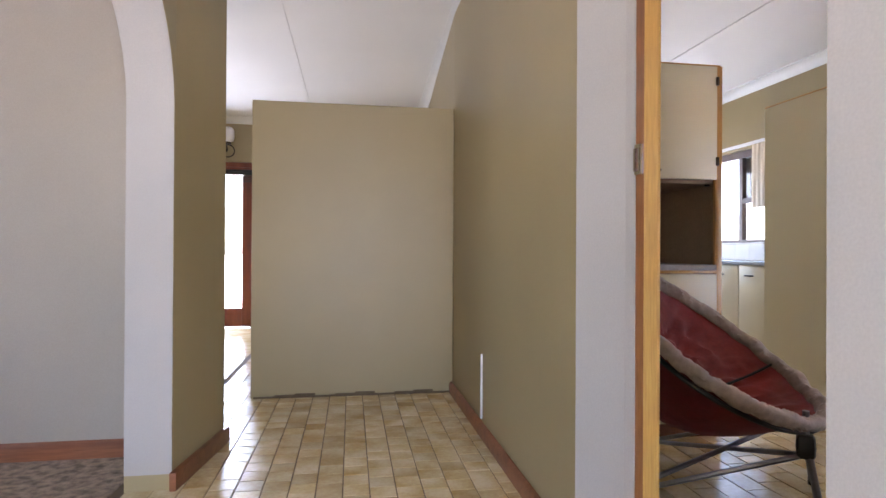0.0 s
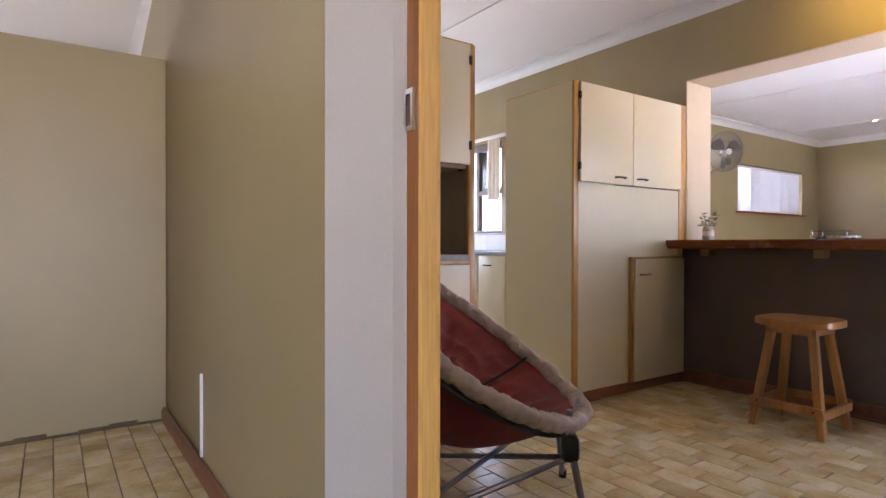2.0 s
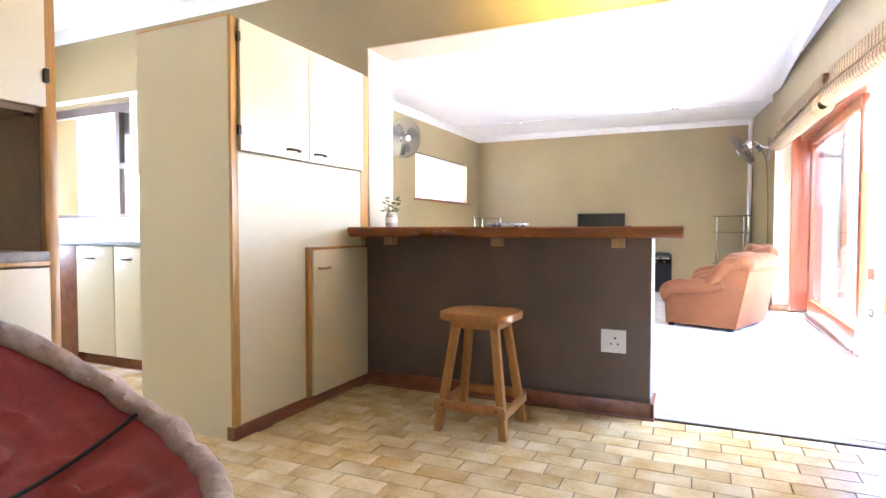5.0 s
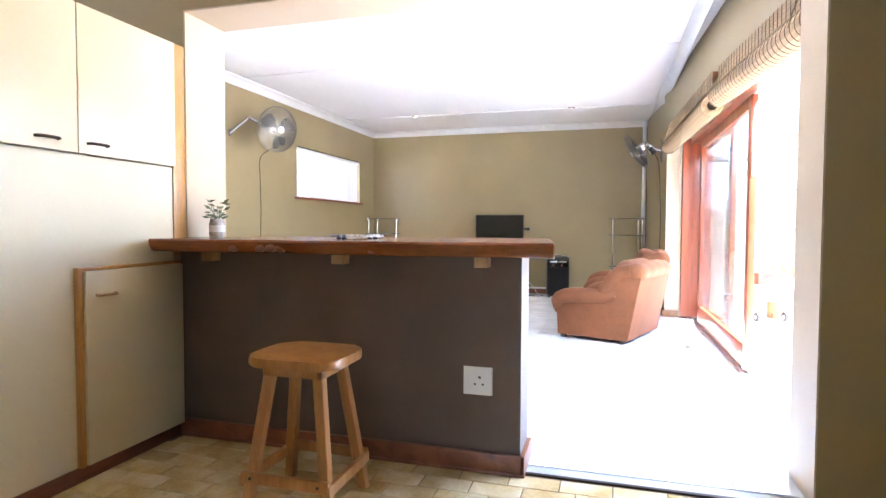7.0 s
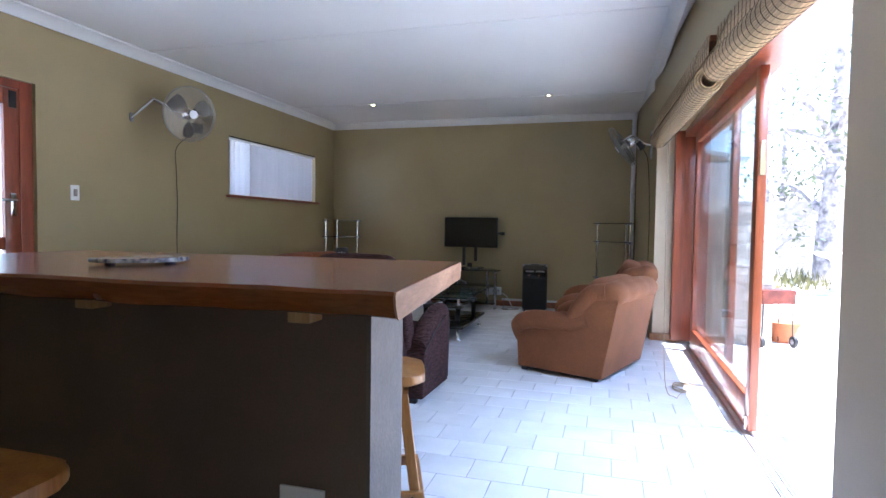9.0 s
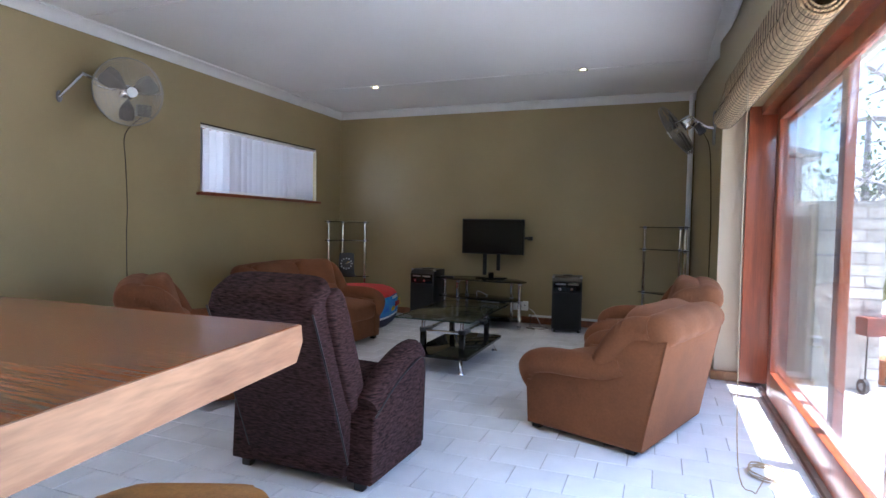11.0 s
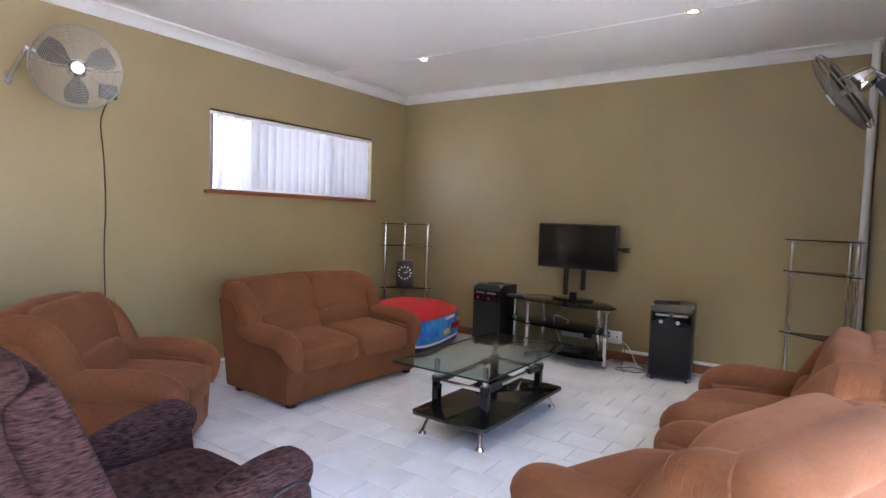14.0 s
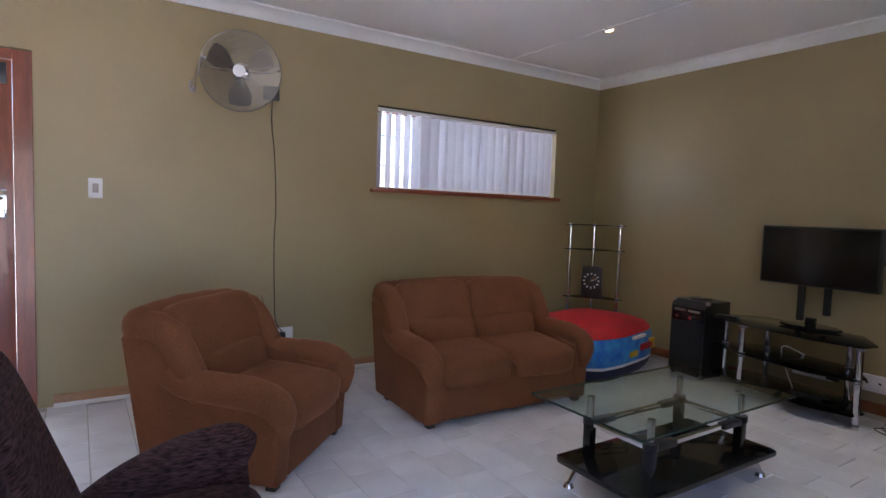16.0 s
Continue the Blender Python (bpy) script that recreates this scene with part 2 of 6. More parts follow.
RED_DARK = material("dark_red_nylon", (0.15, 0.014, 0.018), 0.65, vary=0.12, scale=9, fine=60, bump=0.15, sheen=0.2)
TAUPE = material("taupe_nylon", (0.44, 0.35, 0.30), 0.5, vary=0.08, scale=12, fine=70, bump=0.2, sheen=0.2)
RED_BAG = material("red_bag_cloth", (0.52, 0.012, 0.02), 0.6, vary=0.1, fine=90, bump=0.2, sheen=0.2)
BLUE_BAG = material("blue_bag_cloth", (0.015, 0.12, 0.45), 0.6, vary=0.3, scale=14, fine=90, bump=0.2, tints=(0.05, 0.35, 0.62))
NAVY = material("navy_cloth", (0.008, 0.012, 0.05), 0.7, vary=0.1, bump=0.2)
YELLOW = material("yellow_print", (0.7, 0.42, 0.02), 0.6, vary=0.05)
BAMBOO = material("bamboo_slat", (0.58, 0.42, 0.24), 0.55, vary=0.15, scale=8, fine=120, bump=0.1, island=0.25, stretch=(0.2, 1, 1))
CORD = material("blind_cord", (0.40, 0.32, 0.22), 0.8, vary=0.1)
CABLE = material("brown_cable", (0.04, 0.022, 0.012), 0.5, vary=0.1, bump=0)
VANE = bpy.data.materials.new("fabric_vane")
VANE.use_nodes = True
VANE_B = VANE.node_tree.nodes["Principled BSDF"]
VANE_B.inputs["Base Color"].default_value, VANE_B.inputs["Roughness"].default_value = (0.68, 0.68, 0.71, 1), 0.8
VANE_T = VANE.node_tree.nodes.new("ShaderNodeBsdfTranslucent")
VANE_T.inputs[0].default_value = (0.75, 0.74, 0.8, 1)
VANE_M = VANE.node_tree.nodes.new("ShaderNodeMixShader")
VANE_M.inputs[0].default_value = 0.22
VANE.node_tree.links.new(VANE_B.outputs[0], VANE_M.inputs[1])
VANE.node_tree.links.new(VANE_T.outputs[0], VANE_M.inputs[2])
VANE.node_tree.links.new(VANE_M.outputs[0], VANE.node_tree.nodes["Material Output"].inputs[0])
PANE = glass_material("window_glass", (0.95, 0.97, 0.97), 0.06)
PANE_DUSTY = glass_material("dusty_glass", (0.9, 0.94, 0.97), 0.22)
TABLE_GLASS = glass_material("clear_table_glass", (0.80, 0.88, 0.85), 0.02)
GLASS_EDGE = material("green_glass_edge", (0.03, 0.06, 0.05), 0.1, vary=0.05, bump=0)
SMOKED = glass_material("smoked_glass", (0.10, 0.11, 0.115), 0.02)
TERRACOTTA = material("terracotta", (0.45, 0.15, 0.06), 0.8, vary=0.12, bump=0.1)
PAVING = material("pale_paving", (0.70, 0.68, 0.64), 0.8, vary=0.1, scale=2, fine=50, bump=0.1)
BRICK_OUT = material("whitewashed_brick", (0.50, 0.46, 0.41), 0.85, vary=0.12, scale=9, fine=70, bump=0.25, island=0.2)
MORTAR = material("mortar", (0.33, 0.31, 0.28), 0.95, vary=0.1, bump=0.2)
GREY_WALL = material("grey_house_plaster", (0.42, 0.43, 0.46), 0.8, vary=0.06, bump=0.1)
ROOF = material("roof_sheet", (0.45, 0.48, 0.50), 0.6, vary=0.1, bump=0.05)
GATE = material("dark_timber_gate", (0.05, 0.04, 0.035), 0.7, vary=0.2, bump=0.2)
# bark and leaves lightened: the garden's veiling glare is put into their colours
BARK = material("bark", (0.34, 0.31, 0.30), 0.95, vary=0.3, scale=8, fine=40, bump=0.8)
LEAF = material("leaves", (0.16, 0.19, 0.10), 0.6, vary=0.25, scale=3, fine=30, bump=0, island=0.4)
GRASS = material("dry_grass", (0.22, 0.20, 0.08), 0.9, vary=0.3, bump=0, island=0.3)
RED_METAL = material("rusty_red_metal", (0.16, 0.04, 0.025), 0.6, 0.3, vary=0.25, bump=0.1)
BLUE_CHINA = material("blue_white_china", (0.55, 0.57, 0.6), 0.15, vary=0.3, scale=60, fine=160, bump=0, tints=(0.03, 0.05, 0.14))
BULB = glow("lit_bulb", (1.0, 0.8, 0.35), 14)

# ---- mesh helpers ----


def link(name, bm, mat, parent=None, label="", smooth=32, kind=""):
    me = bpy.data.meshes.new(name)
    bmesh.ops.recalc_face_normals(bm, faces=bm.faces)
    bm.to_mesh(me)
    bm.free()
    me.materials.append(mat)
    if smooth:
        me.polygons.foreach_set("use_smooth", [True] * len(me.polygons))
        me.set_sharp_from_angle(angle=radians(smooth))
    ob = new(name, me)
    if parent:
        ob.parent = parent
    return tagged(ob, label=label, kind=kind)


def part(name, bm, mat, parent, label="", smooth=32):
    return link(name, bm, mat, parent, label, smooth)


def thing(name, label, category, m, group=""):
    ob = new(name)
    ob.empty_display_size = 0.05
    ob.matrix_world = m
    return tagged(ob, label=label, category=category, group=group)


def structure(name, bm, mat, label="", smooth=0):
    return link(name, bm, mat, None, label, smooth, "structure")


def box(bm, x0, x1, y0, y1, z0, z1, bevel=0.0, m=None):
    made = bmesh.ops.create_cube(bm, size=1)["verts"]
    for v in made:
        v.co = Vector(((x0 + x1) / 2 + v.co.x * (x1 - x0), (y0 + y1) / 2 + v.co.y * (y1 - y0), (z0 + z1) / 2 + v.co.z * (z1 - z0)))
    if bevel:
        edges = list({e for v in made for e in v.link_edges})
        made = list({v for f in bmesh.ops.bevel(bm, geom=edges, offset=bevel, segments=2, affect="EDGES", profile=0.6)["faces"] for v in f.verts} | {v for v in made if v.is_valid})
    if m:
        bmesh.ops.transform(bm, matrix=m, verts=made)
    return bm


def B(*a, **k):
    return box(bmesh.new(), *a, **k)


def boxes(rows, bevel=0.0):
    bm = bmesh.new()
    for r in rows:
        box(bm, *r, bevel=bevel)
    return bm


def tube(bm, pts, r, seg=10, closed=False, flat=1.0):
    """A round bar along pts; r is one radius or one for each point."""
    pts = [Vector(p) for p in pts]
    n = len(pts)
    rs = [r] * n if isinstance(r, (int, float)) else list(r)
    rings, up = [], None
    for i, p in enumerate(pts):
        a = pts[(i - 1) % n] if closed or i else p
        c = pts[(i + 1) % n] if closed or i < n - 1 else p
        d = (c - a).normalized()
        if up is None:
            up = d.orthogonal().normalized()
        up = (up - d * up.dot(d)).normalized()
        side = d.cross(up)
        rings.append([bm.verts.new(p + (up * math.cos(t) + side * math.sin(t) * flat) * rs[i]) for t in (2 * math.pi * k / seg for k in range(seg))])
    for i in range(n if closed else n - 1):
        a, c = rings[i], rings[(i + 1) % n]
        for k in range(seg):
            bm.faces.new((a[k], a[(k + 1) % seg], c[(k + 1) % seg], c[k]))
    if not closed:
        bm.faces.new(rings[0][::-1])
        bm.faces.new(rings[-1])
    return bm


def T(*a, **k):
    return tube(bmesh.new(), *a, **k)


def puff(bm, size, e=0.45, m=None, seg=24, rows=14, wrinkle=0.0):
    """A soft cushion: a rounded box (superellipsoid) of the given full size."""
    def s(v, p):
        return math.copysign(abs(v) ** p, v)
    grid = []
    for i in range(rows + 1):
        th = math.pi * (i / rows - 0.5)
        row = []
        for k in range(seg):
            ph = 2 * math.pi * k / seg
            v = Vector((s(math.cos(th), e) * s(math.cos(ph), e) * size[0] / 2, s(math.cos(th), e) * s(math.sin(ph), e) * size[1] / 2, s(math.sin(th), e) * size[2] / 2))
            if wrinkle:
                v *= 1 + wrinkle * noise.noise(v * 9)
            row.append(bm.verts.new(m @ v if m else v))
        grid.append(row)
    for i in range(rows):
        for k in range(seg):
            bm.faces.new((grid[i][k], grid[i][(k + 1) % seg], grid[i + 1][(k + 1) % seg], grid[i + 1][k]))
    bmesh.ops.remove_doubles(bm, verts=grid[0] + grid[-1], dist=1e-5)
    return bm


def P(*a, **k):
    return puff(bmesh.new(), *a, **k)


def prism(bm, pts, axis, a0, a1, bevel=0.0, seg=2):
    """Extrudes a closed outline along an axis. The outline's two numbers are the other axes, in order."""
    def at(p, a):
        return {"x": (a, p[0], p[1]), "y": (p[0], a, p[1]), "z": (p[0], p[1], a)}[axis]
    lo, hi = [bm.verts.new(at(p, a0)) for p in pts], [bm.verts.new(at(p, a1)) for p in pts]
    n = len(pts)
    faces = [bm.faces.new(lo), bm.faces.new(hi[::-1])] + [bm.faces.new((lo[i], hi[i], hi[(i + 1) % n], lo[(i + 1) % n])) for i in range(n)]
    if bevel:
        edges = list({e for f in faces[:2] for e in f.edges})
        bmesh.ops.bevel(bm, geom=edges, offset=bevel, segments=seg, affect="EDGES", profile=0.5)
    return bm


def PR(*a, **k):
    return prism(bmesh.new(), *a, **k)


def smooth_path(pts, steps=6):
    """A Catmull-Rom curve through the points."""
    pts = [Vector(p) for p in pts]
    q = [pts[0] * 2 - pts[1]] + pts + [pts[-1] * 2 - pts[-2]]
    out = []
    for i in range(1, len(q) - 2):
        a, b, c, d = q[i - 1:i + 3]
        for k in range(steps):
            t = k / steps
            out.append(0.5 * ((2 * b) + (c - a) * t + (2 * a - 5 * b + 4 * c - d) * t * t + (3 * b - a - 3 * c + d) * t ** 3))
    return out + [pts[-1]]


# ---- large structure ----
C = 2.62
X1, Y1 = 10.01, 4.645
FLOOR_H = structure("floor_hall", B(-1.36, 0.31, -1.7, 7.6, -0.12, -0.006), GROUT_K, "yellow glazed brick tiles in the hall")
FLOOR_K = structure("floor_kitchen", B(0.31, 3.42, -1.7, 7.6, -0.12, -0.006), GROUT_K, "cream and ochre glazed brick-shaped kitchen tiles")
FLOOR_L = structure("floor_living", boxes([(3.44, X1 + 0.2, 0.2, Y1 + 0.05, -0.12, -0.006), (3.44, 8.3, -0.27, 0.2, -0.12, -0.006)]), GROUT_L, "white rectangular tiles in the living room")
structure("floor_left_room", B(-4.3, -1.36, -1.7, 3.05, -0.12, 0.004), CARPET, "mottled brown carpet in the side room")
structure("floor_back_hall", B(-4.3, -1.36, 3.05, 7.6, -0.12, -0.004), TILE_K_REST, "worn yellow tile floor of the back hall")
structure("threshold", B(3.42, 3.44, 0.07, 2.9, -0.12, 0.002), BRONZE, "thin dark strip between the two tile floors")
structure("ceiling", boxes([(-4.4, X1 + 0.25, -0.05, Y1 + 0.25, C, C + 0.1), (-4.4, 3.85, Y1 + 0.25, 7.8, C, C + 0.1), (-4.4, 3.85, -1.8, -0.05, C, C + 0.1)]), CEIL, "white painted ceiling boards")
structure("trim_ceiling_strip", boxes([(8.76, 8.80, 0.25, Y1, C - 0.007, C), (6.30, 6.34, 0.25, Y1, C - 0.007, C), (2.28, 2.32, -1.6, 6.4, C - 0.007, C), (1.0, 1.03, -1.6, 6.4, C - 0.007, C), (-0.93, -0.895, -1.6, 7.4, C - 0.007, C)]), CEIL, "thin cover strips over the ceiling board joints")


def cornice(rows):
    """Coved cornice: rows of (axis, from, to, wall, side) with side the way into the room."""
    bm = bmesh.new()
    for axis, a, b, w, s in rows:
        prof = [(w, C - 0.085), (w + s * 0.012, C - 0.085), (w + s * 0.028, C - 0.05), (w + s * 0.06, C - 0.022), (w + s * 0.085, C - 0.014), (w + s * 0.085, C), (w, C)]
        prism(bm, prof, axis, a, b)
    return bm


structure("wall_tv", B(X1, X1 + 0.23, -0.05, Y1 + 0.23, 0, C), OLIVE, "olive painted wall behind the television")
W1 = [(3.755, 4.42, 0, C), (5.32, 7.52, 0, C), (9.44, X1, 0, C), (4.42, 5.32, 2.10, C), (7.52, 9.44, 0, 1.40), (7.52, 9.44, 2.075, C)]
structure("wall_living_left", boxes([(a, b, Y1, Y1 + 0.23, c, d) for a, b, c, d in W1]), OLIVE, "olive painted wall with a window and a door")
bm = PR([(8.18, -0.27), (X1, -0.27), (X1, 0.27), (8.18, 0.165)], "z", 0, C)
structure("wall_living_right", bm, OLIVE, "olive painted wall beside the sliding door")
structure("wall_lintel", PR([(3.755, -0.27), (8.18, -0.27), (8.18, 0.20), (5.48, 0.06), (3.755, -0.088)], "z", 2.06, C), OLIVE, "olive lintel over the sliding door opening")
structure("wall_reveal", B(8.165, 8.18, -0.1, 0.163, 0.07, 2.06), CREAM_PAINT, "cream painted reveal of the sliding door opening")
W2 = [(-1.7, 0.063, 0, C), (2.866, 4.86, 0, C), (6.22, 6.6, 0, C), (4.86, 6.22, 0, 1.06), (4.86, 6.22, 2.0, C), (0.063, 2.866, 2.112, C)]
structure("wall_kitchen_living", boxes([(3.445, 3.755, a, b, c, d) for a, b, c, d in W2]), OLIVE, "thick olive wall with a wide opening and the kitchen window")
structure("wall_opening_reveal", boxes([(3.448, 3.752, 2.860, 2.869, 0.985, 2.110), (3.448, 3.752, 0.060, 0.069, 0, 2.110), (3.448, 3.752, 0.069, 2.860, 2.105, 2.115)]), CREAM_PAINT, "cream painted reveal of the wide opening")
structure("wall_bar", B(3.40, 3.62, 1.175, 2.86, 0, 0.927), BROWN_PAINT, "low dark brown painted bar wall")
structure("wall_bar_end", B(3.40, 3.62, 1.163, 1.175, 0, 0.927), GREY_PLASTER, "brushed grey plaster end of the bar wall")
W3 = [(0.37, 1.7, 0, C), (3.05, 3.50, 0, C), (1.7, 3.05, 0, 0.85), (1.7, 3.05, 2.02, C)]
structure("wall_kitchen_back", boxes([(a, b, 6.4, 6.6, c, d) for a, b, c, d in W3]), OLIVE, "olive kitchen back wall with a window")
structure("wall_kitchen_south", B(0.37, 3.445, -1.8, -1.6, 0, C), OLIVE, "olive kitchen wall behind the doorway")
bm = PR([(0.47, 7.6), (0.262, 3.9), (0.25, 1.725), (0.312, 1.53), (0.375, 1.53), (0.39, 3.9), (0.60, 7.6)], "z", 0, C)
structure("wall_hall_right", bm, OLIVE, "olive hall wall with a rounded plaster end")
# thin pale facing; the end's brightness towards the light is put into its colour
structure("wall_hall_end", PR([(0.2465, 1.722), (0.3095, 1.529), (0.3148, 1.490), (0.3185, 1.490), (0.312, 1.53), (0.25, 1.724)], "z", 0, C), PALE, "end of the hall wall, its lit look put into a pale colour")
structure("wall_hall_near", B(0.105, 0.375, -1.7, 0.65, 0, C), PALE, "pale wall beside the kitchen doorway")
structure("wall_door_head", B(0.25, 0.375, 0.65, 1.53, 2.1, C), OLIVE, "olive wall over the kitchen doorway")
structure("wall_partition", B(-1.07, 0.26, 3.9, 4.01, 0, 1.94, bevel=0.006), OLIVE, "low olive partition wall that stops short of the ceiling")
# arch wall
prof = [(3.06, 0), (3.06, C), (-1.7, C), (-1.7, 0), (-0.1, 0), (-0.1, 1.55)]
for k in range(25):
    a = math.pi * (1 - k / 24)
    prof.append((1.2 + 1.3 * math.cos(a), 1.55 + 0.75 * math.sin(a)))
prof += [(2.5, 0)]
structure("wall_arch", PR(prof, "x", -1.315, -1.135), OLIVE, "olive wall with a broad plaster arch")
arch = [(2.499, 0.07)] + [(1.2 + 1.299 * math.cos(math.pi * k / 24), 1.55 + 0.749 * math.sin(math.pi * k / 24)) for k in range(17)]
inner = [(a - 0.004, b - 0.004) for a, b in arch]
structure("wall_arch_soffit", PR(arch + inner[::-1], "x", -1.314, -1.136), PALE, "pale painted inside of the arch", 40)
structure("wall_arch_pier", PR([(-1.137, 2.503), (-1.055, 3.058), (-1.137, 3.058)], "z", 0, C), OLIVE, "slanted olive face of the arch pier")
structure("wall_left_room", boxes([(-4.3, -1.315, 2.92, 3.06, 0, C), (-4.5, -4.3, -1.7, 0.2, 0, C), (-4.5, -4.3, 1.8, 7.6, 0, C), (-4.5, -4.3, 0.2, 1.8, 0, 0.8), (-4.5, -4.3, 0.2, 1.8, 2.05, C)]), SIDE_PAINT, "olive side room walls with cool daylight toned into a beige colour")
structure("wall_hall_far", boxes([(-4.3, -2.72, 7.45, 7.6, 0, C), (-1.62, 0.465, 7.45, 7.6, 0, C), (-2.72, -1.62, 7.45, 7.6, 2.06, C)]), OLIVE, "olive end wall of the back hall")
structure("wall_hall_south", boxes([(-4.5, -1.0, -1.85, -1.7, 0, C), (0.1, 0.375, -1.85, -1.7, 0, C), (-1.0, 0.1, -1.85, -1.7, 2.1, C)]), PALE, "pale hall wall with the entrance opening")
bm = cornice([("y", 0.0, 5.75, 0.0, -1)])
bmesh.ops.transform(bm, matrix=pose(0.246, 1.70, 0, 0, 0, -1.9), verts=bm.verts)
structure("trim_cornice_hall", bm, WHITE, "white coved cornice along the hall wall", 30)
structure("trim_cornice", cornice([("x", 3.755, X1, Y1, -1), ("y", 0.27, Y1, X1, -1), ("x", 3.755, X1, 0.165, 1), ("y", 0.1, Y1, 3.755, 1), ("y", -1.6, 6.4, 3.445, -1), ("y", 1.5, 6.4, 0.375, 1), ("x", -4.3, 0.25, 7.45, -1), ("x", 0.37, 3.43, 6.4, -1)]), WHITE, "white coved cornice along the ceiling", 30)


def skirting(bm, axis, a, b, w, s, h=0.075, t=0.016):
    return prism(bm, [(w, 0), (w + s * t, 0), (w + s * t, h - 0.02), (w + s * t * 0.5, h - 0.006), (w, h)], axis, a, b)


structure("baseboard_living_left", skirting(skirting(bmesh.new(), "x", 5.40, X1, Y1, -1), "x", 3.755, 4.36, Y1, -1), SKIRT_LIGHT, "varnished timber skirting along the living room wall", 30)
structure("trim_floor_bead", boxes([(5.40, X1 - 0.03, Y1 - 0.030, Y1 - 0.0165, 0, 0.024)], 0.003), WHITE, "thin white bead at the foot of the skirting", 30)
structure("trim_cable_trunking", B(X1 - 0.020, X1, 0.40, 2.02, 0.077, 0.103, bevel=0.003), WHITE, "white cable trunking on top of the skirting", 30)
structure("baseboard_tv_wall", skirting(bmesh.new(), "y", 0.27, Y1, X1, -1), SKIRT, "brown timber skirting under the television", 30)
structure("baseboard_reveal", boxes([(8.12, 8.18, -0.1, 0.19, 0, 0.07), (8.18, 8.3, 0.165, 0.195, 0, 0.07)], 0.006), SKIRT_LIGHT, "pale timber skirting round the door reveal", 30)
structure("baseboard_bar", boxes([(3.372, 3.40, 1.14, 2.856, 0, 0.012), (3.38, 3.40, 1.145, 2.856, 0.012, 0.085), (3.38, 3.62, 1.143, 1.163, 0.0, 0.085)], 0.003), SKIRT, "dark brown skirting round the bar wall", 30)
structure("baseboard_hall_right", skirting(bmesh.new(), "y", 1.72, 3.9, 0.25, -1), SKIRT, "brown skirting along the hall wall", 30)
structure("baseboard_arch", PR([(-1.14, 2.48), (-1.115, 2.48), (-1.03, 3.075), (-1.055, 3.085), (-1.137, 2.503)], "z", 0, 0.075, bevel=0.003), SKIRT, "brown skirting round the arch pier", 30)
structure("baseboard_left_room", skirting(bmesh.new(), "x", -4.3, -1.315, 2.92, -1, 0.085), SKIRT, "brown skirting along the side room wall", 30)
structure("trim_partition_foot", boxes([(-1.05 + 0.13 * k, -1.05 + 0.13 * (k + 1), 3.893 - 0.004 * (k % 3 == 1), 3.9, 0, 0.012 + 0.007 * ((k * 7) % 3)) for k in range(10)]), GROUT_K, "rough dark plaster edge along the partition foot")
structure("trim_hall_strip", B(0.247, 0.257, 3.0, 3.008, 0.08, 0.42), WHITE, "thin white trunking strip on the hall wall")
# kitchen doorway frame
structure("trim_door_frame_dark", PR([(0.316, 1.545), (0.317, 1.495), (0.3205, 1.452), (0.355, 1.46), (0.37, 1.545)], "z", 0, 2.1), DOOR_BROWN, "brown varnished door frame with a strike plate")
structure("trim_door_frame_light", PR([(0.3195, 1.451), (0.324, 1.446), (0.337, 1.414), (0.343, 1.412), (0.348, 1.459)], "z", 0, 2.1), GOLD_WOOD, "worn varnished pine edge of the door frame")
bm = boxes([(0.310, 0.3212, 1.458, 1.484, 1.167, 1.177), (0.310, 0.3212, 1.458, 1.484, 1.237, 1.247), (0.309, 0.3207, 1.458, 1.464, 1.177, 1.237), (0.307, 0.3187, 1.478, 1.484, 1.177, 1.237)])
structure("trim_strike_plate", bm, CHROME, "small chrome strike plate on the door frame")

# ---- doors and windows ----


def pane_box(parent, x0, x1, y0, y1, z0, z1, mat=PANE, name="pane"):
    ob = part(name, B(x0, x1, y0, y1, z0, z1), mat, parent, smooth=0)
    ob.visible_shadow = False
    return ob


# living room window with vertical blind
w = structure("window_1", boxes([(7.52, 9.44, 4.74, 4.79, 1.40, 1.44), (7.52, 9.44, 4.74, 4.79, 2.035, 2.075), (7.52, 7.56, 4.74, 4.79, 1.44, 2.035), (9.40, 9.44, 4.74, 4.79, 1.44, 2.035), (8.02, 8.06, 4.74, 4.79, 1.44, 2.035), (8.88, 8.92, 4.74, 4.79, 1.44, 2.035)], 0.004), MERANTI_X, "red hardwood window high on the wall")
for a, b in ((7.56, 8.02), (8.06, 8.88), (8.92, 9.40)):
    pane_box(w, a, b, 4.762, 4.768, 1.44, 2.035)
part("window_sill", B(7.47, 9.49, Y1 - 0.045, Y1 + 0.1, 1.392, 1.42, bevel=0.006), MERANTI_X, w, "red hardwood sill")
part("burglar_bar", T([(7.56, 4.80, 1.62), (9.40, 4.80, 1.62)], 0.006, 6), BLACK, w)
part("burglar_bar", T([(7.56, 4.80, 1.86), (9.40, 4.80, 1.86)], 0.006, 6), BLACK, w)
blind = thing("vertical_blind", "white fabric vertical blind with some vanes turned open", "window blind", pose(7.52, Y1 + 0.02, 1.42))
part("headrail", B(0.0, 1.92, -0.005, 0.03, 0.615, 0.648, bevel=0.003), WHITE, blind, "white headrail with a dark line above")
part("rail_edge", B(0.0, 1.92, -0.012, -0.006, 0.64, 0.655), BRONZE, blind)
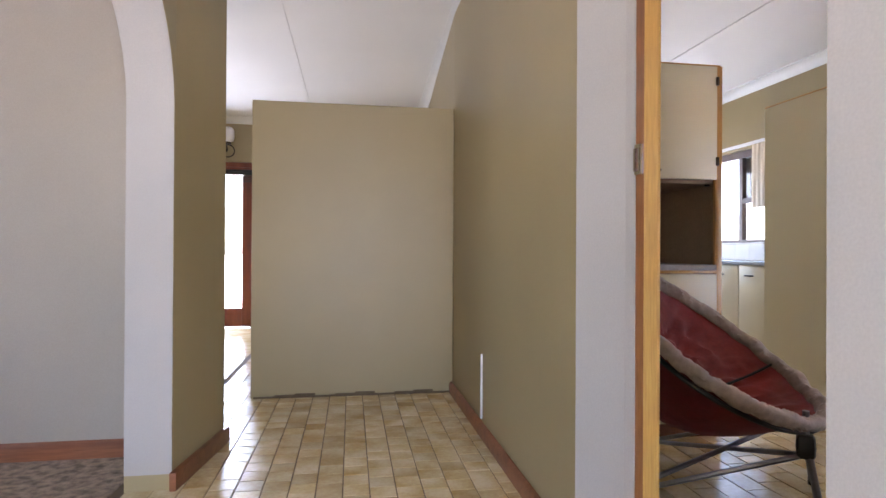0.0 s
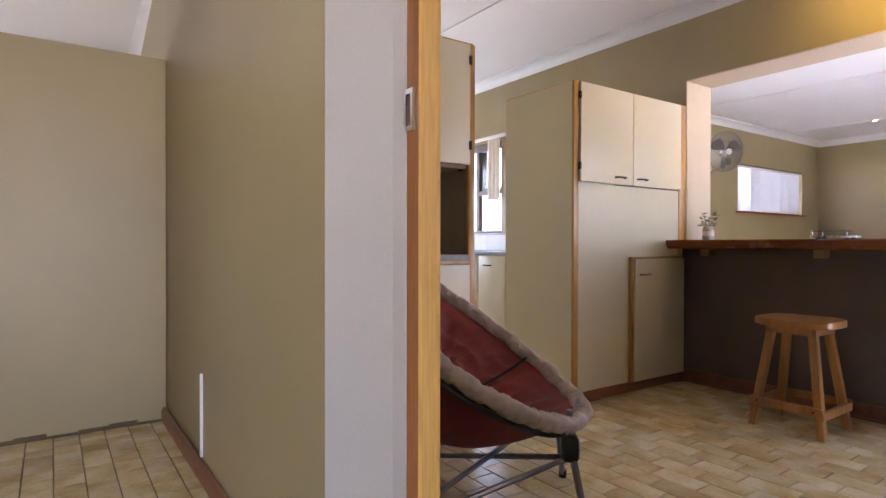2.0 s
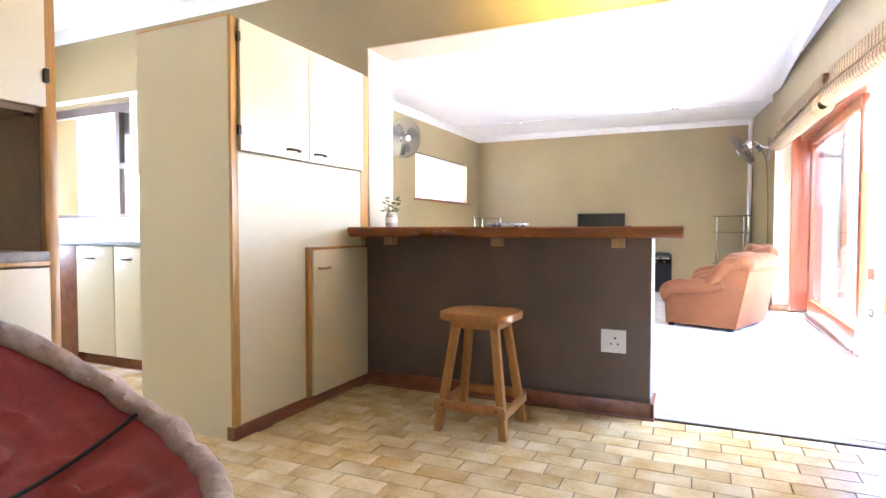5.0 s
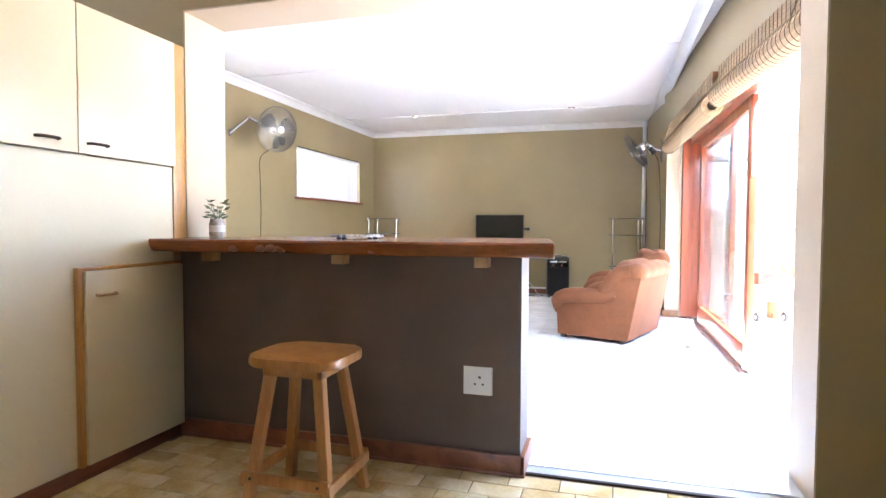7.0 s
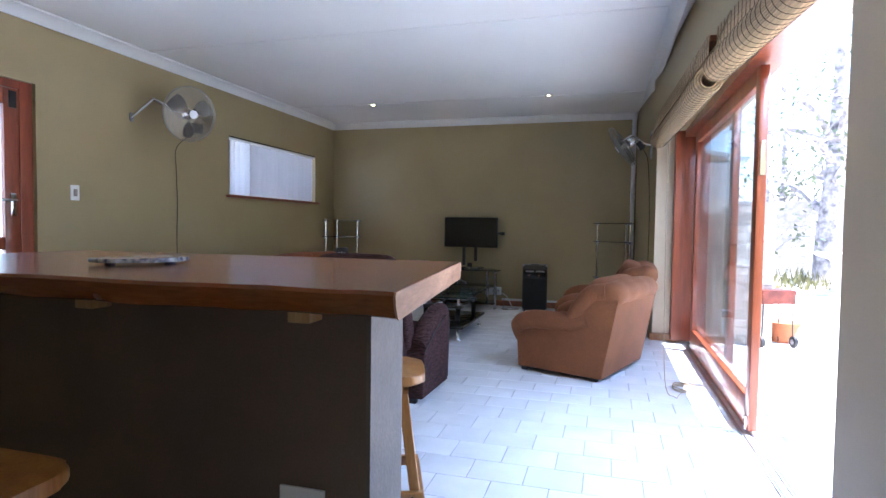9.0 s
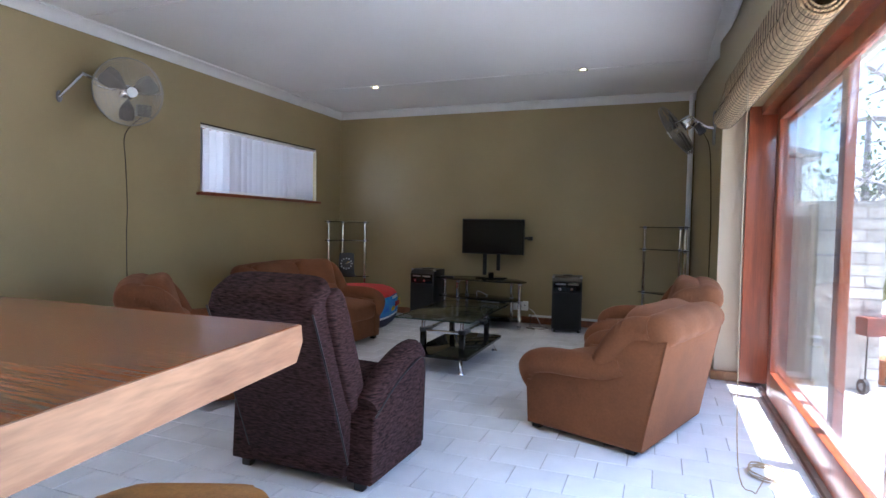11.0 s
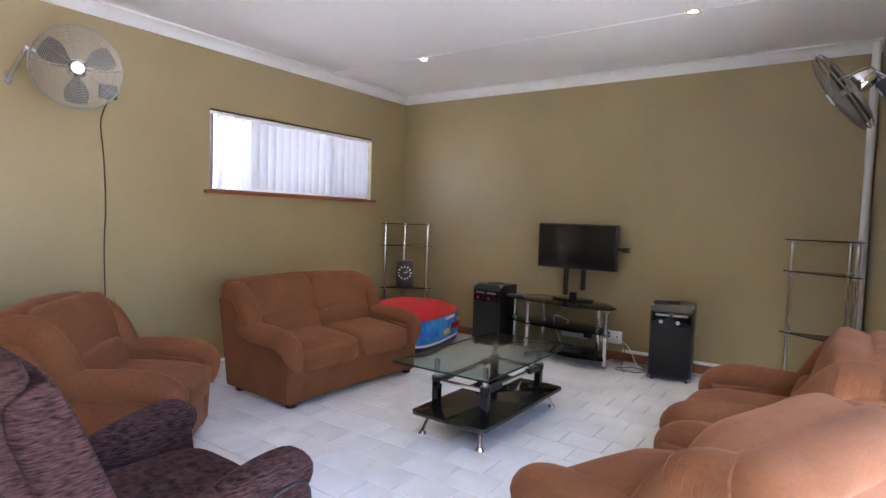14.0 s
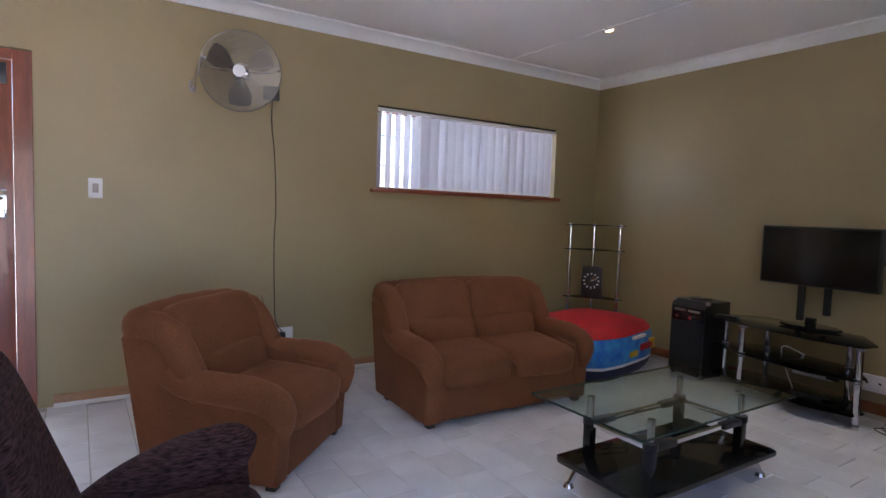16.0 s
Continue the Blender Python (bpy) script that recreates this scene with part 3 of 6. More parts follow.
for k in range(22):
    turn = (-90, -88, -87, -82, -64)[k] if k < 5 else (-24 + 11 * math.sin(k * 1.7))
    turn = -6 if k == 18 else turn
    arc = [(-0.046 + 0.0115 * q, 0.010 * (1 - (q / 4 - 1) ** 2)) for q in range(9)]
    v = part("vane", PR(arc + [(a, b + 0.0012) for a, b in arc[::-1]], "z", 0.0, 0.588), VANE, blind)
    v.matrix_local = pose(0.045 + k * 0.0868, 0.045, 0.03, 0, 0, turn)
    c = part("weight", B(-0.040, 0.040, -0.002, 0.002, 0.0, 0.02), WHITE, blind, smooth=0)
    c.matrix_local = pose(0.045 + k * 0.0868, 0.045, 0.012, 0, 0, turn)

# garden door in the living room
d = structure("door_1", boxes([(5.225, 5.32, 4.675, 4.775, 0, 2.10), (4.42, 4.50, 4.675, 4.775, 0, 2.10), (4.50, 5.225, 4.675, 4.775, 2.04, 2.10)], 0.004), MERANTI, "red hardwood frame of a glazed garden door")
leaf = part("door_leaf", boxes([(5.115, 5.222, 4.680, 4.720, 0.01, 2.038), (4.503, 4.61, 4.680, 4.720, 0.01, 2.038), (4.61, 5.115, 4.680, 4.720, 1.92, 2.038), (4.61, 5.115, 4.680, 4.720, 0.01, 0.22), (4.61, 5.115, 4.680, 4.720, 0.90, 0.99)], 0.006), MERANTI, d, "red hardwood door leaf")
for z0, z1 in ((0.99, 1.92), (0.22, 0.90)):
    pane_box(leaf, 4.61, 5.115, 4.697, 4.703, z0, z1, name="glass")
hb = B(5.15, 5.19, 4.670, 4.681, 1.14, 1.30, bevel=0.003)
tube(hb, [(5.17, 4.675, 1.25), (5.17, 4.635, 1.25), (5.16, 4.630, 1.25), (5.05, 4.630, 1.25)], 0.009, 8)
part("door_handle", hb, CHROME, leaf, "chrome lever handle")
part("bolt", B(5.15, 5.20, 4.670, 4.681, 1.90, 2.02, bevel=0.003), BLACK, leaf)

# sliding door
sd = structure("door_2", boxes([(8.06, 8.165, -0.26, 0.0, 0.02, 2.06), (3.85, 8.06, -0.26, -0.08, 1.995, 2.06)], 0.005), MERANTI, "red hardwood frame of the wide sliding door")
part("track", boxes([(3.85, 8.06, -0.165, -0.15, -0.008, 0.014), (3.85, 8.06, -0.115, -0.10, -0.008, 0.014)]), STEEL, sd, "thin metal floor rail")


def sliding_leaf(name, x0, x1, y0, label, mat):
    ob = part(name, boxes([(x0, x0 + 0.095, y0, y0 + 0.045, 0.025, 1.98), (x1 - 0.095, x1, y0, y0 + 0.045, 0.025, 1.98), (x0 + 0.095, x1 - 0.095, y0, y0 + 0.045, 0.025, 0.20), (x0 + 0.095, x1 - 0.095, y0, y0 + 0.045, 1.89, 1.98)], 0.006), MERANTI, sd, label)
    pane_box(ob, x0 + 0.095, x1 - 0.095, y0 + 0.018, y0 + 0.024, 0.20, 1.89, mat, "glass")
    return ob


lf = sliding_leaf("sliding_leaf", 5.50, 7.75, -0.178, "open red hardwood sliding leaf with dusty glass", PANE_DUSTY)
part("lock_plate", B(5.492, 5.501, -0.170, -0.142, 1.40, 1.58, bevel=0.002), CHROME, lf, "chrome lock plate on the leaf edge")
part("floor_bolt", T([(5.53, -0.128, 0.03), (5.53, -0.128, 0.1)], 0.008, 8), CHROME, lf)
sliding_leaf("fixed_leaf", 6.42, 8.06, -0.235, "fixed red hardwood leaf behind", PANE)

# kitchen windows
k1 = structure("window_2", boxes([(3.50, 3.55, 4.86, 6.22, 1.06, 1.095), (3.50, 3.55, 4.86, 6.22, 1.93, 2.0), (3.50, 3.55, 4.86, 4.90, 1.095, 1.93), (3.50, 3.55, 6.18, 6.22, 1.095, 1.93), (3.50, 3.55, 5.285, 5.34, 1.095, 1.93), (3.50, 3.55, 4.90, 5.285, 1.465, 1.515), (3.545, 3.565, 5.225, 5.285, 1.515, 1.93), (3.545, 3.565, 4.90, 5.225, 1.515, 1.55)], 0.004), FRAME_BROWN, "brown framed kitchen window with a small side light")
for y0, y1, z0, z1 in ((5.34, 6.18, 1.095, 1.93), (4.90, 5.285, 1.095, 1.465), (4.90, 5.285, 1.515, 1.93)):
    pane_box(k1, 3.522, 3.528, y0, y1, z0, z1)
structure("trim_curtain_rail", B(3.41, 3.435, 4.7, 6.3, 2.02, 2.05, bevel=0.003), WHITE, "white curtain rail over the kitchen window")
narrow = thing("curtain", "narrow cream curtain drop at the edge of the kitchen window", "curtain", pose(3.42, 4.96, 1.40))
bm = bmesh.new()
row = [(0.003 * math.sin(k * 1.1), -0.10 + 0.01 * k) for k in range(20)]
prism(bm, row + [(a + 0.003, b) for a, b in row[::-1]], "z", 0, 0.63)
part("drop", bm, CREAM_PAINT, narrow)
structure("trim_sill_tiles", B(3.435, 3.50, 4.862, 6.218, 1.055, 1.064), WHITE, "white tiled window sill")
k2 = structure("window_3", boxes([(1.7, 3.05, 6.48, 6.53, 0.85, 0.90), (1.7, 3.05, 6.48, 6.53, 1.97, 2.02), (1.7, 1.75, 6.48, 6.53, 0.90, 1.97), (3.0, 3.05, 6.48, 6.53, 0.90, 1.97), (2.70, 2.745, 6.48, 6.53, 0.90, 1.97), (2.745, 3.0, 6.48, 6.53, 1.50, 1.545)], 0.004), WHITE, "white framed kitchen back window")
for x0, x1, z0, z1 in ((1.75, 2.70, 0.90, 1.97), (2.745, 3.0, 0.90, 1.50), (2.745, 3.0, 1.545, 1.97)):
    pane_box(k2, x0, x1, 6.502, 6.508, z0, z1)

# back hall door
hd = structure("door_3", boxes([(-2.72, -2.66, 7.47, 7.55, 0, 2.06), (-1.68, -1.62, 7.47, 7.55, 0, 2.06), (-2.66, -1.68, 7.47, 7.55, 2.0, 2.06)], 0.004), MERANTI, "dark red frame of the back hall door")
hl = part("door_leaf", boxes([(-2.66, -2.56, 7.48, 7.52, 0.01, 2.0), (-1.78, -1.68, 7.48, 7.52, 0.01, 2.0), (-2.56, -1.78, 7.48, 7.52, 1.9, 2.0), (-2.56, -1.78, 7.48, 7.52, 0.01, 0.24)], 0.005), MERANTI, hd, "dark red glazed door leaf")
pane_box(hl, -2.56, -1.78, 7.498, 7.503, 0.24, 1.9, name="glass")
rb = thing("roller_blind", "dark slatted blind rolled up over the back hall door", "window blind", pose(-2.2, 7.43, 1.93))
part("blind_roll", T([(-0.55, 0, 0), (0.62, 0, 0)], 0.035, 12), BLACK, rb)
for k in range(4):
    part("slat", B(-0.55, 0.62, -0.012, 0.012, -0.05 - k * 0.022, -0.044 - k * 0.022), BLACK, rb, smooth=0)
wl = thing("wall_lamp", "twin globe wall lamp with metal hoops in the back hall", "lamp", pose(-1.83, 7.45, 2.32))
for gx, gz in ((-0.10, 0.06), (-0.25, 0.11)):
    part("globe", P((0.15, 0.15, 0.19), 0.7, pose(gx, -0.1, gz), 16, 10), WHITE, wl, "white glass globe")
    part("collar", T([(gx, -0.1, gz - 0.12), (gx, -0.1, gz - 0.085)], 0.035, 12), BRONZE, wl)
    part("hoop", T([(gx + 0.075 * math.cos(2 * math.pi * k / 24), -0.1, gz - 0.20 + 0.075 * math.sin(2 * math.pi * k / 24)) for k in range(24)], 0.007, 6, True), BRONZE, wl, "round metal hoop")
part("bracket", T([(-0.17, 0, -0.10), (-0.17, -0.09, -0.12), (-0.10, -0.1, -0.13)], 0.010, 8), BRONZE, wl)
part("rose", P((0.10, 0.03, 0.10), 0.7, pose(-0.17, -0.01, -0.10), 12, 8), BRONZE, wl)

# ---- kitchen ----


def d_handle(parent, x, z, y, mat=BRONZE, half=0.045):
    bm = T(smooth_path([(x - half, y, z), (x - half * 0.8, y - 0.022, z), (x, y - 0.027, z), (x + half * 0.8, y - 0.022, z), (x + half, y, z)], 3), 0.006, 8)
    return part("handle", bm, mat, parent, "dark bronze bow handle" if mat is BRONZE else "pale bow handle")


def hinges(parent, x, y, zs):
    for z in zs:
        part("hinge", B(x - 0.008, x + 0.008, y - 0.012, y + 0.002, z - 0.022, z + 0.022, bevel=0.003), BRONZE, parent)


fu = thing("tall_cabinet", "tall cream laminate cabinet with timber edges beside the bar", "cabinet", pose(2.295, 2.872, 0))
part("side_panel", B(0.0, 0.02, 0.004, 0.60, 0.0, 1.925), CREAM, fu, "glossy cream side panel")
part("side_panel", B(1.12, 1.14, 0.004, 0.60, 0.0, 1.925), CREAM, fu)
part("edge_strip", B(-0.003, 0.036, -0.014, 0.004, 0.05, 1.928, bevel=0.002), ORANGE_WOOD, fu, "varnished pine edge strip")
part("edge_strip", B(1.062, 1.145, -0.012, 0.004, 0.90, 1.928, bevel=0.002), ORANGE_WOOD, fu, "varnished pine edge strip")
part("top_panel", B(0.0, 1.14, 0.006, 0.60, 1.925, 1.934), ORANGE_WOOD, fu, "thin timber top edge")
part("back_panel", B(0.02, 1.12, 0.59, 0.60, 0.0, 1.925), CREAM, fu)
part("front_panel", B(0.036, 1.062, -0.006, 0.012, 0.062, 1.325), CREAM, fu, "plain cream front panel")
part("plinth_board", B(-0.006, 1.10, -0.016, 0.03, 0.0, 0.062, bevel=0.003), SKIRT, fu, "brown timber plinth")
for x0, x1, hx in ((0.040, 0.530, 0.398), (0.535, 1.058, 0.618)):
    dr = part("door", B(x0, x1, -0.030, -0.012, 1.330, 1.920, bevel=0.002), CREAM, fu, "cream upper door")
    d_handle(dr, hx, 1.372, -0.030)
hinges(fu, 0.034, -0.022, (1.42, 1.84))
part("door_frame", boxes([(0.518, 0.542, -0.03, -0.006, 0.062, 0.872), (0.542, 1.09, -0.03, -0.006, 0.858, 0.872)], 0.002), ORANGE_WOOD, fu, "varnished pine door frame")
dr = part("door", B(0.544, 1.085, -0.04, -0.02, 0.066, 0.856, bevel=0.002), CREAM, fu, "low cream door with a stained foot")
d_handle(dr, 0.637, 0.757, -0.04, PALE_WOOD)

ot = thing("oven_cabinet", "tall cream oven cabinet with an empty open niche", "cabinet", pose(0.885, 2.80, 0))
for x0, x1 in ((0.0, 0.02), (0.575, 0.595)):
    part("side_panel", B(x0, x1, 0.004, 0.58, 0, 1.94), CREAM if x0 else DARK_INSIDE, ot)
    part("edge_strip", B(x0 - 0.008, x1 + 0.012, -0.016, 0.004, 0.06, 1.943, bevel=0.002), ORANGE_WOOD, ot, "varnished pine edge strip")
part("top_panel", B(0.0, 0.60, -0.01, 0.58, 1.94, 1.95), ORANGE_WOOD, ot)
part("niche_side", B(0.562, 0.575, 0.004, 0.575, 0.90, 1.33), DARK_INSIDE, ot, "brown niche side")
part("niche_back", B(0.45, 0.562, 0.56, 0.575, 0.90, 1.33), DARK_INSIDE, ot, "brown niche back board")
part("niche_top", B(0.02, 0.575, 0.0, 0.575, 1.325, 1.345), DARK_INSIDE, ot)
part("shelf", B(0.0, 0.575, -0.02, 0.575, 0.87, 0.90, bevel=0.003), GREY_LAM, ot, "grey laminate niche shelf")
part("shelf_edge", B(0.0, 0.575, -0.022, 0.0, 0.855, 0.87, bevel=0.002), ORANGE_WOOD, ot)
dr = part("door", B(0.02, 0.571, -0.026, -0.006, 1.345, 1.937, bevel=0.002), CREAM, ot, "cream upper door")
d_handle(dr, 0.20, 1.385, -0.026)
dr = part("door", B(0.02, 0.571, -0.026, -0.006, 0.08, 0.85, bevel=0.002), CREAM, ot, "cream lower door")
d_handle(dr, 0.20, 0.80, -0.026)
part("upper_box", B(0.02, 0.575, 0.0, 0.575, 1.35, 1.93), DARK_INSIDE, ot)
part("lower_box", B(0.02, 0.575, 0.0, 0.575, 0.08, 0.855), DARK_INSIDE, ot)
part("plinth", B(0.0, 0.595, 0.0, 0.03, 0, 0.075), SKIRT, ot, "brown timber plinth")
hinges(ot, 0.571, -0.022, (1.44, 1.86))
part("catch", T([(0.55, 0.03, 1.325), (0.55, 0.03, 1.315)], 0.014, 8), BRONZE, ot)

for k, y0 in enumerate((3.51, 3.89, 4.245, 4.63)):
    y1 = (3.885, 4.24, 4.625, 5.03)[k]
    bc = thing("base_cabinet", "cream laminate base cabinet under the kitchen worktop", "cabinet", pose(2.97, y0, 0), "kitchen base cabinets")
    part("body", B(0.02, 0.45, 0, y1 - y0, 0.08, 0.855), CREAM, bc)
    part("plinth", B(0.05, 0.07, 0, y1 - y0, 0, 0.08), SKIRT, bc, "brown plinth")
    dr = part("door", B(-0.004, 0.018, 0.004, y1 - y0 - 0.004, 0.085, 0.85, bevel=0.002), CREAM, bc, "cream door")
    hy = 0.24
    part("handle", T(smooth_path([(-0.004, hy - 0.045, 0.765), (-0.026, hy - 0.035, 0.765), (-0.03, hy, 0.765), (-0.026, hy + 0.035, 0.765), (-0.004, hy + 0.045, 0.765)], 3), 0.006, 8), BRONZE, dr, "dark bronze bow handle")
ep = thing("end_panel", "dark brown timber panel closing the base cabinets", "cabinet panel", pose(2.97, 5.035, 0))
part("panel", B(0, 0.45, 0, 0.30, 0, 0.855, bevel=0.003), SKIRT, ep)
wtop = thing("kitchen_worktop", "pale blue-grey laminate worktop along the kitchen wall", "worktop", pose(2.94, 3.5, 0.858))
part("top", B(0, 0.482, 0, 2.6, 0, 0.032, bevel=0.006), material("blue_grey_laminate", (0.5, 0.54, 0.6), 0.2, vary=0.05, scale=20), wtop)
structure("trim_splashback", boxes([(3.434, 3.443, 3.50 + 0.2 * k + 0.001, 3.50 + 0.2 * k + 0.199, 0.892, 1.05) for k in range(13)], 0.002), WHITE, "white glazed splashback tiles")

# live-edge bar top
slab = thing("bar_counter", "thick live-edge varnished wooden slab on the bar wall", "counter", pose(3.155, 1.012, 0.925))
bm = bmesh.new()
rows = []
for i in range(61):
    y = 1.825 * i / 60
    w = 0.034 * noise.noise(Vector((y * 2.6, 3.1, 0))) + 0.020 * noise.noise(Vector((y * 9, 1.1, 0)))
    dip = 0.035 * math.exp(-((y - 1.22) / 0.07) ** 2)
    w2 = 0.02 * noise.noise(Vector((y * 2.2, 9.1, 0)))
    lowx = 0.012 + 0.012 * noise.noise(Vector((y * 5, 6.0, 0)))
    lo = 0.022 * noise.noise(Vector((y * 4, 5.0, 0)))
    rows.append([(w + dip + 0.004, 0.058), (w + dip - 0.001, 0.05), (w + dip + 0.004, 0.03), (w + dip + lowx + 0.008, 0.006 + lo * 0.5), (w + dip + lowx + 0.022, 0.0 + lo * 0.2), (0.937 + w2, 0.0), (0.957 + w2, 0.03), (0.952 + w2, 0.058)])
ring = [[bm.verts.new((x, 1.825 * i / 60 + 0.12 * x * (1 - i / 60), z)) for x, z in r] for i, r in enumerate(rows)]
for a, b in zip(ring, ring[1:]):
    for k in range(8):
        bm.faces.new((a[k], a[(k + 1) % 8], b[(k + 1) % 8], b[k]))
bm.faces.new(ring[0]), bm.faces.new(ring[-1][::-1])
part("slab", bm, SLAB, slab, "varnished live-edge slab", 40)
bm = bmesh.new()
near, far = ([bm.verts.new((x, 0.12 * x - off, z - 0.001)) for x, z in rows[0]] for off in (0.004, -0.001))
bm.faces.new(near), bm.faces.new(far[::-1])
for k in range(8):
    bm.faces.new((near[k], near[(k + 1) % 8], far[(k + 1) % 8], far[k]))
part("sawn_end", bm, RAW_WOOD, slab, "pale sawn end of the slab", 0)
for y in (0.31, 0.96, 1.645):
    part("bracket", B(0.18, 0.244, y - 0.03, y + 0.03, -0.05, 0.004, bevel=0.004), PALE_WOOD, slab, "pale wooden support block")
for k, (kx, ky) in enumerate(((0.035, 1.20), (0.045, 1.26), (0.03, 1.15), (0.028, 1.38), (0.02, 0.72))):
    part("knot", P((0.03, 0.05, 0.035), 0.8, pose(kx, ky, 0.022), 10, 6), SKIRT, slab, "dark knot in the edge")

so = thing("wall_socket", "white square power socket on the brown bar wall", "socket", pose(3.40, 1.345, 0.388))
part("plate", B(-0.008, 0, -0.063, 0.063, -0.06, 0.06, bevel=0.003), WHITE, so)
for y, z, r in ((-0.008, 0.016, 0.006), (0.012, -0.014, 0.005), (-0.022, -0.014, 0.005)):
    part("pin_hole", T([(-0.0086, y, z), (-0.007, y, z)], r, 10), BLACK, so)
part("switch_rocker", B(-0.011, -0.007, 0.036, 0.05, -0.03, -0.012, bevel=0.001), WHITE, so)


def stool(label, m):
    st = thing("bar_stool", label, "stool", m, "bar stools")
    out = []
    for k in range(40):
        a = 2 * math.pi * k / 40
        c, s = math.cos(a), math.sin(a)
        out.append((0.185 * math.copysign(abs(c) ** 0.42, c) * (1 - 0.05 * abs(s)), 0.165 * math.copysign(abs(s) ** 0.42, s)))
    part("seat", PR(out, "z", 0.535, 0.570, bevel=0.010, seg=3), STOOL_WOOD, st, "rounded varnished pine seat")
    for sx, sy in ((-1, -1), (1, -1), (-1, 1), (1, 1)):
        top, foot = Vector((sx * 0.095, sy * 0.085, 0.535)), Vector((sx * 0.165, sy * 0.15, 0.0))
        bm = bmesh.new()
        vs = [bm.verts.new((p.x + dx, p.y + dy, p.z)) for p in (foot, top) for dx, dy in ((-0.019, -0.019), (0.019, -0.019), (0.019, 0.019), (-0.019, 0.019))]
        for f in ((0, 1, 2, 3), (7, 6, 5, 4), (0, 4, 5, 1), (1, 5, 6, 2), (2, 6, 7, 3), (3, 7, 4, 0)):
            bm.faces.new([vs[i] for i in f])
        bmesh.ops.bevel(bm, geom=bm.edges[:], offset=0.003, segments=1, affect="EDGES")
        part("leg", bm, STOOL_WOOD, st)
    for sy in (-1, 1):
        part("rail", B(-0.175, 0.175, sy * 0.155 - 0.01 + (0.008 * sy), sy * 0.155 + 0.01 + (0.008 * sy), 0.115, 0.155, bevel=0.003), STOOL_WOOD, st)
        part("apron", B(-0.12, 0.12, sy * 0.10 - 0.01, sy * 0.10 + 0.01, 0.495, 0.537, bevel=0.002), STOOL_WOOD, st)
    for sx in (-1, 1):
        part("rail", B(sx * 0.17 - 0.01, sx * 0.17 + 0.01, -0.17, 0.17, 0.10, 0.14, bevel=0.003), STOOL_WOOD, st)
        part("apron", B(sx * 0.11 - 0.01, sx * 0.11 + 0.01, -0.11, 0.11, 0.495, 0.537, bevel=0.002), STOOL_WOOD, st)
        for sy in (-1, 1):
            part("screw", T([(sx * 0.135, sy * 0.176, 0.135), (sx * 0.135, sy * 0.172, 0.135)], 0.006, 8), BRONZE, st)
    return st


stool("varnished pine stool in front of the brown bar wall", pose(2.965, 1.912, 0, 0, 0, 90))
stool("varnished pine stool behind the bar counter", pose(4.14, 1.46, 0, 0, 0, 112))

pj = thing("plant_jar", "small jar with a leafy cutting on the bar counter", "potted plant", pose(3.52, 2.74, 0.983))
pj.scale = (0.95, 0.95, 0.95)
prof = [(0.0, 0), (0.036, 0), (0.04, 0.01), (0.04, 0.075), (0.034, 0.092), (0.034, 0.10)]
bm = bmesh.new()
rings = [[bm.verts.new((r * math.cos(2 * math.pi * k / 16), r * math.sin(2 * math.pi * k / 16), z)) for k in range(16)] for r, z in prof[1:]]
for a, b in zip(rings, rings[1:]):
    for k in range(16):
        bm.faces.new((a[k], a[(k + 1) % 16], b[(k + 1) % 16], b[k]))
bm.faces.new(rings[0]), bm.faces.new(rings[-1])
part("jar", bm, material("jar_glass", (0.60, 0.56, 0.52), 0.15, vary=0.2, scale=30), pj, "pale glazed jar")
part("band", T([(0, 0, 0.03), (0, 0, 0.065)], 0.0412, 16), WHITE, pj, "white label band")
bm = bmesh.new()
rnd = random.Random(4)
for k in range(26):
    a, h, r = rnd.uniform(0, 6.3), rnd.uniform(0.10, 0.20), rnd.uniform(0.01, 0.06)
    c = Vector((r * math.cos(a), r * math.sin(a), h))
    u = Vector((math.cos(a), math.sin(a), rnd.uniform(-0.3, 0.8))).normalized() * 0.024
    v = u.orthogonal().normalized() * 0.009
    q = [bm.verts.new(p) for p in (c - u, c - v, c + u, c + v)]
    bm.faces.new(q)
for k in range(5):
    a = k * 1.3
    tube(bm, [(0.01 * math.cos(a), 0.01 * math.sin(a), 0.09), (0.03 * math.cos(a), 0.03 * math.sin(a), 0.17)], 0.0016, 5)
part("leaves", bm, LEAF, pj, "small green leaves", 0)
tr = thing("serving_tray", "oval blue and white patterned china dish on the bar", "dish", pose(3.52, 1.96, 0.983, 0, 0, -40))
out = [(0.135 * math.cos(2 * math.pi * k / 36), 0.085 * math.sin(2 * math.pi * k / 36)) for k in range(36)]
part("dish", PR(out, "z", 0.010, 0.022, bevel=0.005), BLUE_CHINA, tr)
for sx, sy in ((-0.08, 0.03), (0.08, 0.03), (-0.08, -0.03), (0.08, -0.03)):
    part("foot", T([(sx, sy, 0), (sx, sy, 0.011)], 0.012, 8), NAVY, tr)

# folding moon chair
mc = thing("moon_chair", "round red padded folding chair with a taupe rim", "camp chair", pose(1.0, 2.15, 0, 0, 0, -128))
# local x forward after the turn below: forward = +y
TILT_A, RAD = radians(35), 0.46
CEN = Vector((0, 0, 0.635))
FW, LA = Vector((0, math.cos(TILT_A), -math.sin(TILT_A))), Vector((1, 0, 0))
UPN = LA.cross(FW).normalized()
if UPN.z < 0:
    UPN = -UPN


def dish(r, th, depth):
    sag = 0.078 * max(0.0, math.sin(th)) ** 1.4 * (r / RAD) ** 2
    return CEN + (FW * math.cos(th) + LA * math.sin(th)) * r - UPN * (depth + sag)


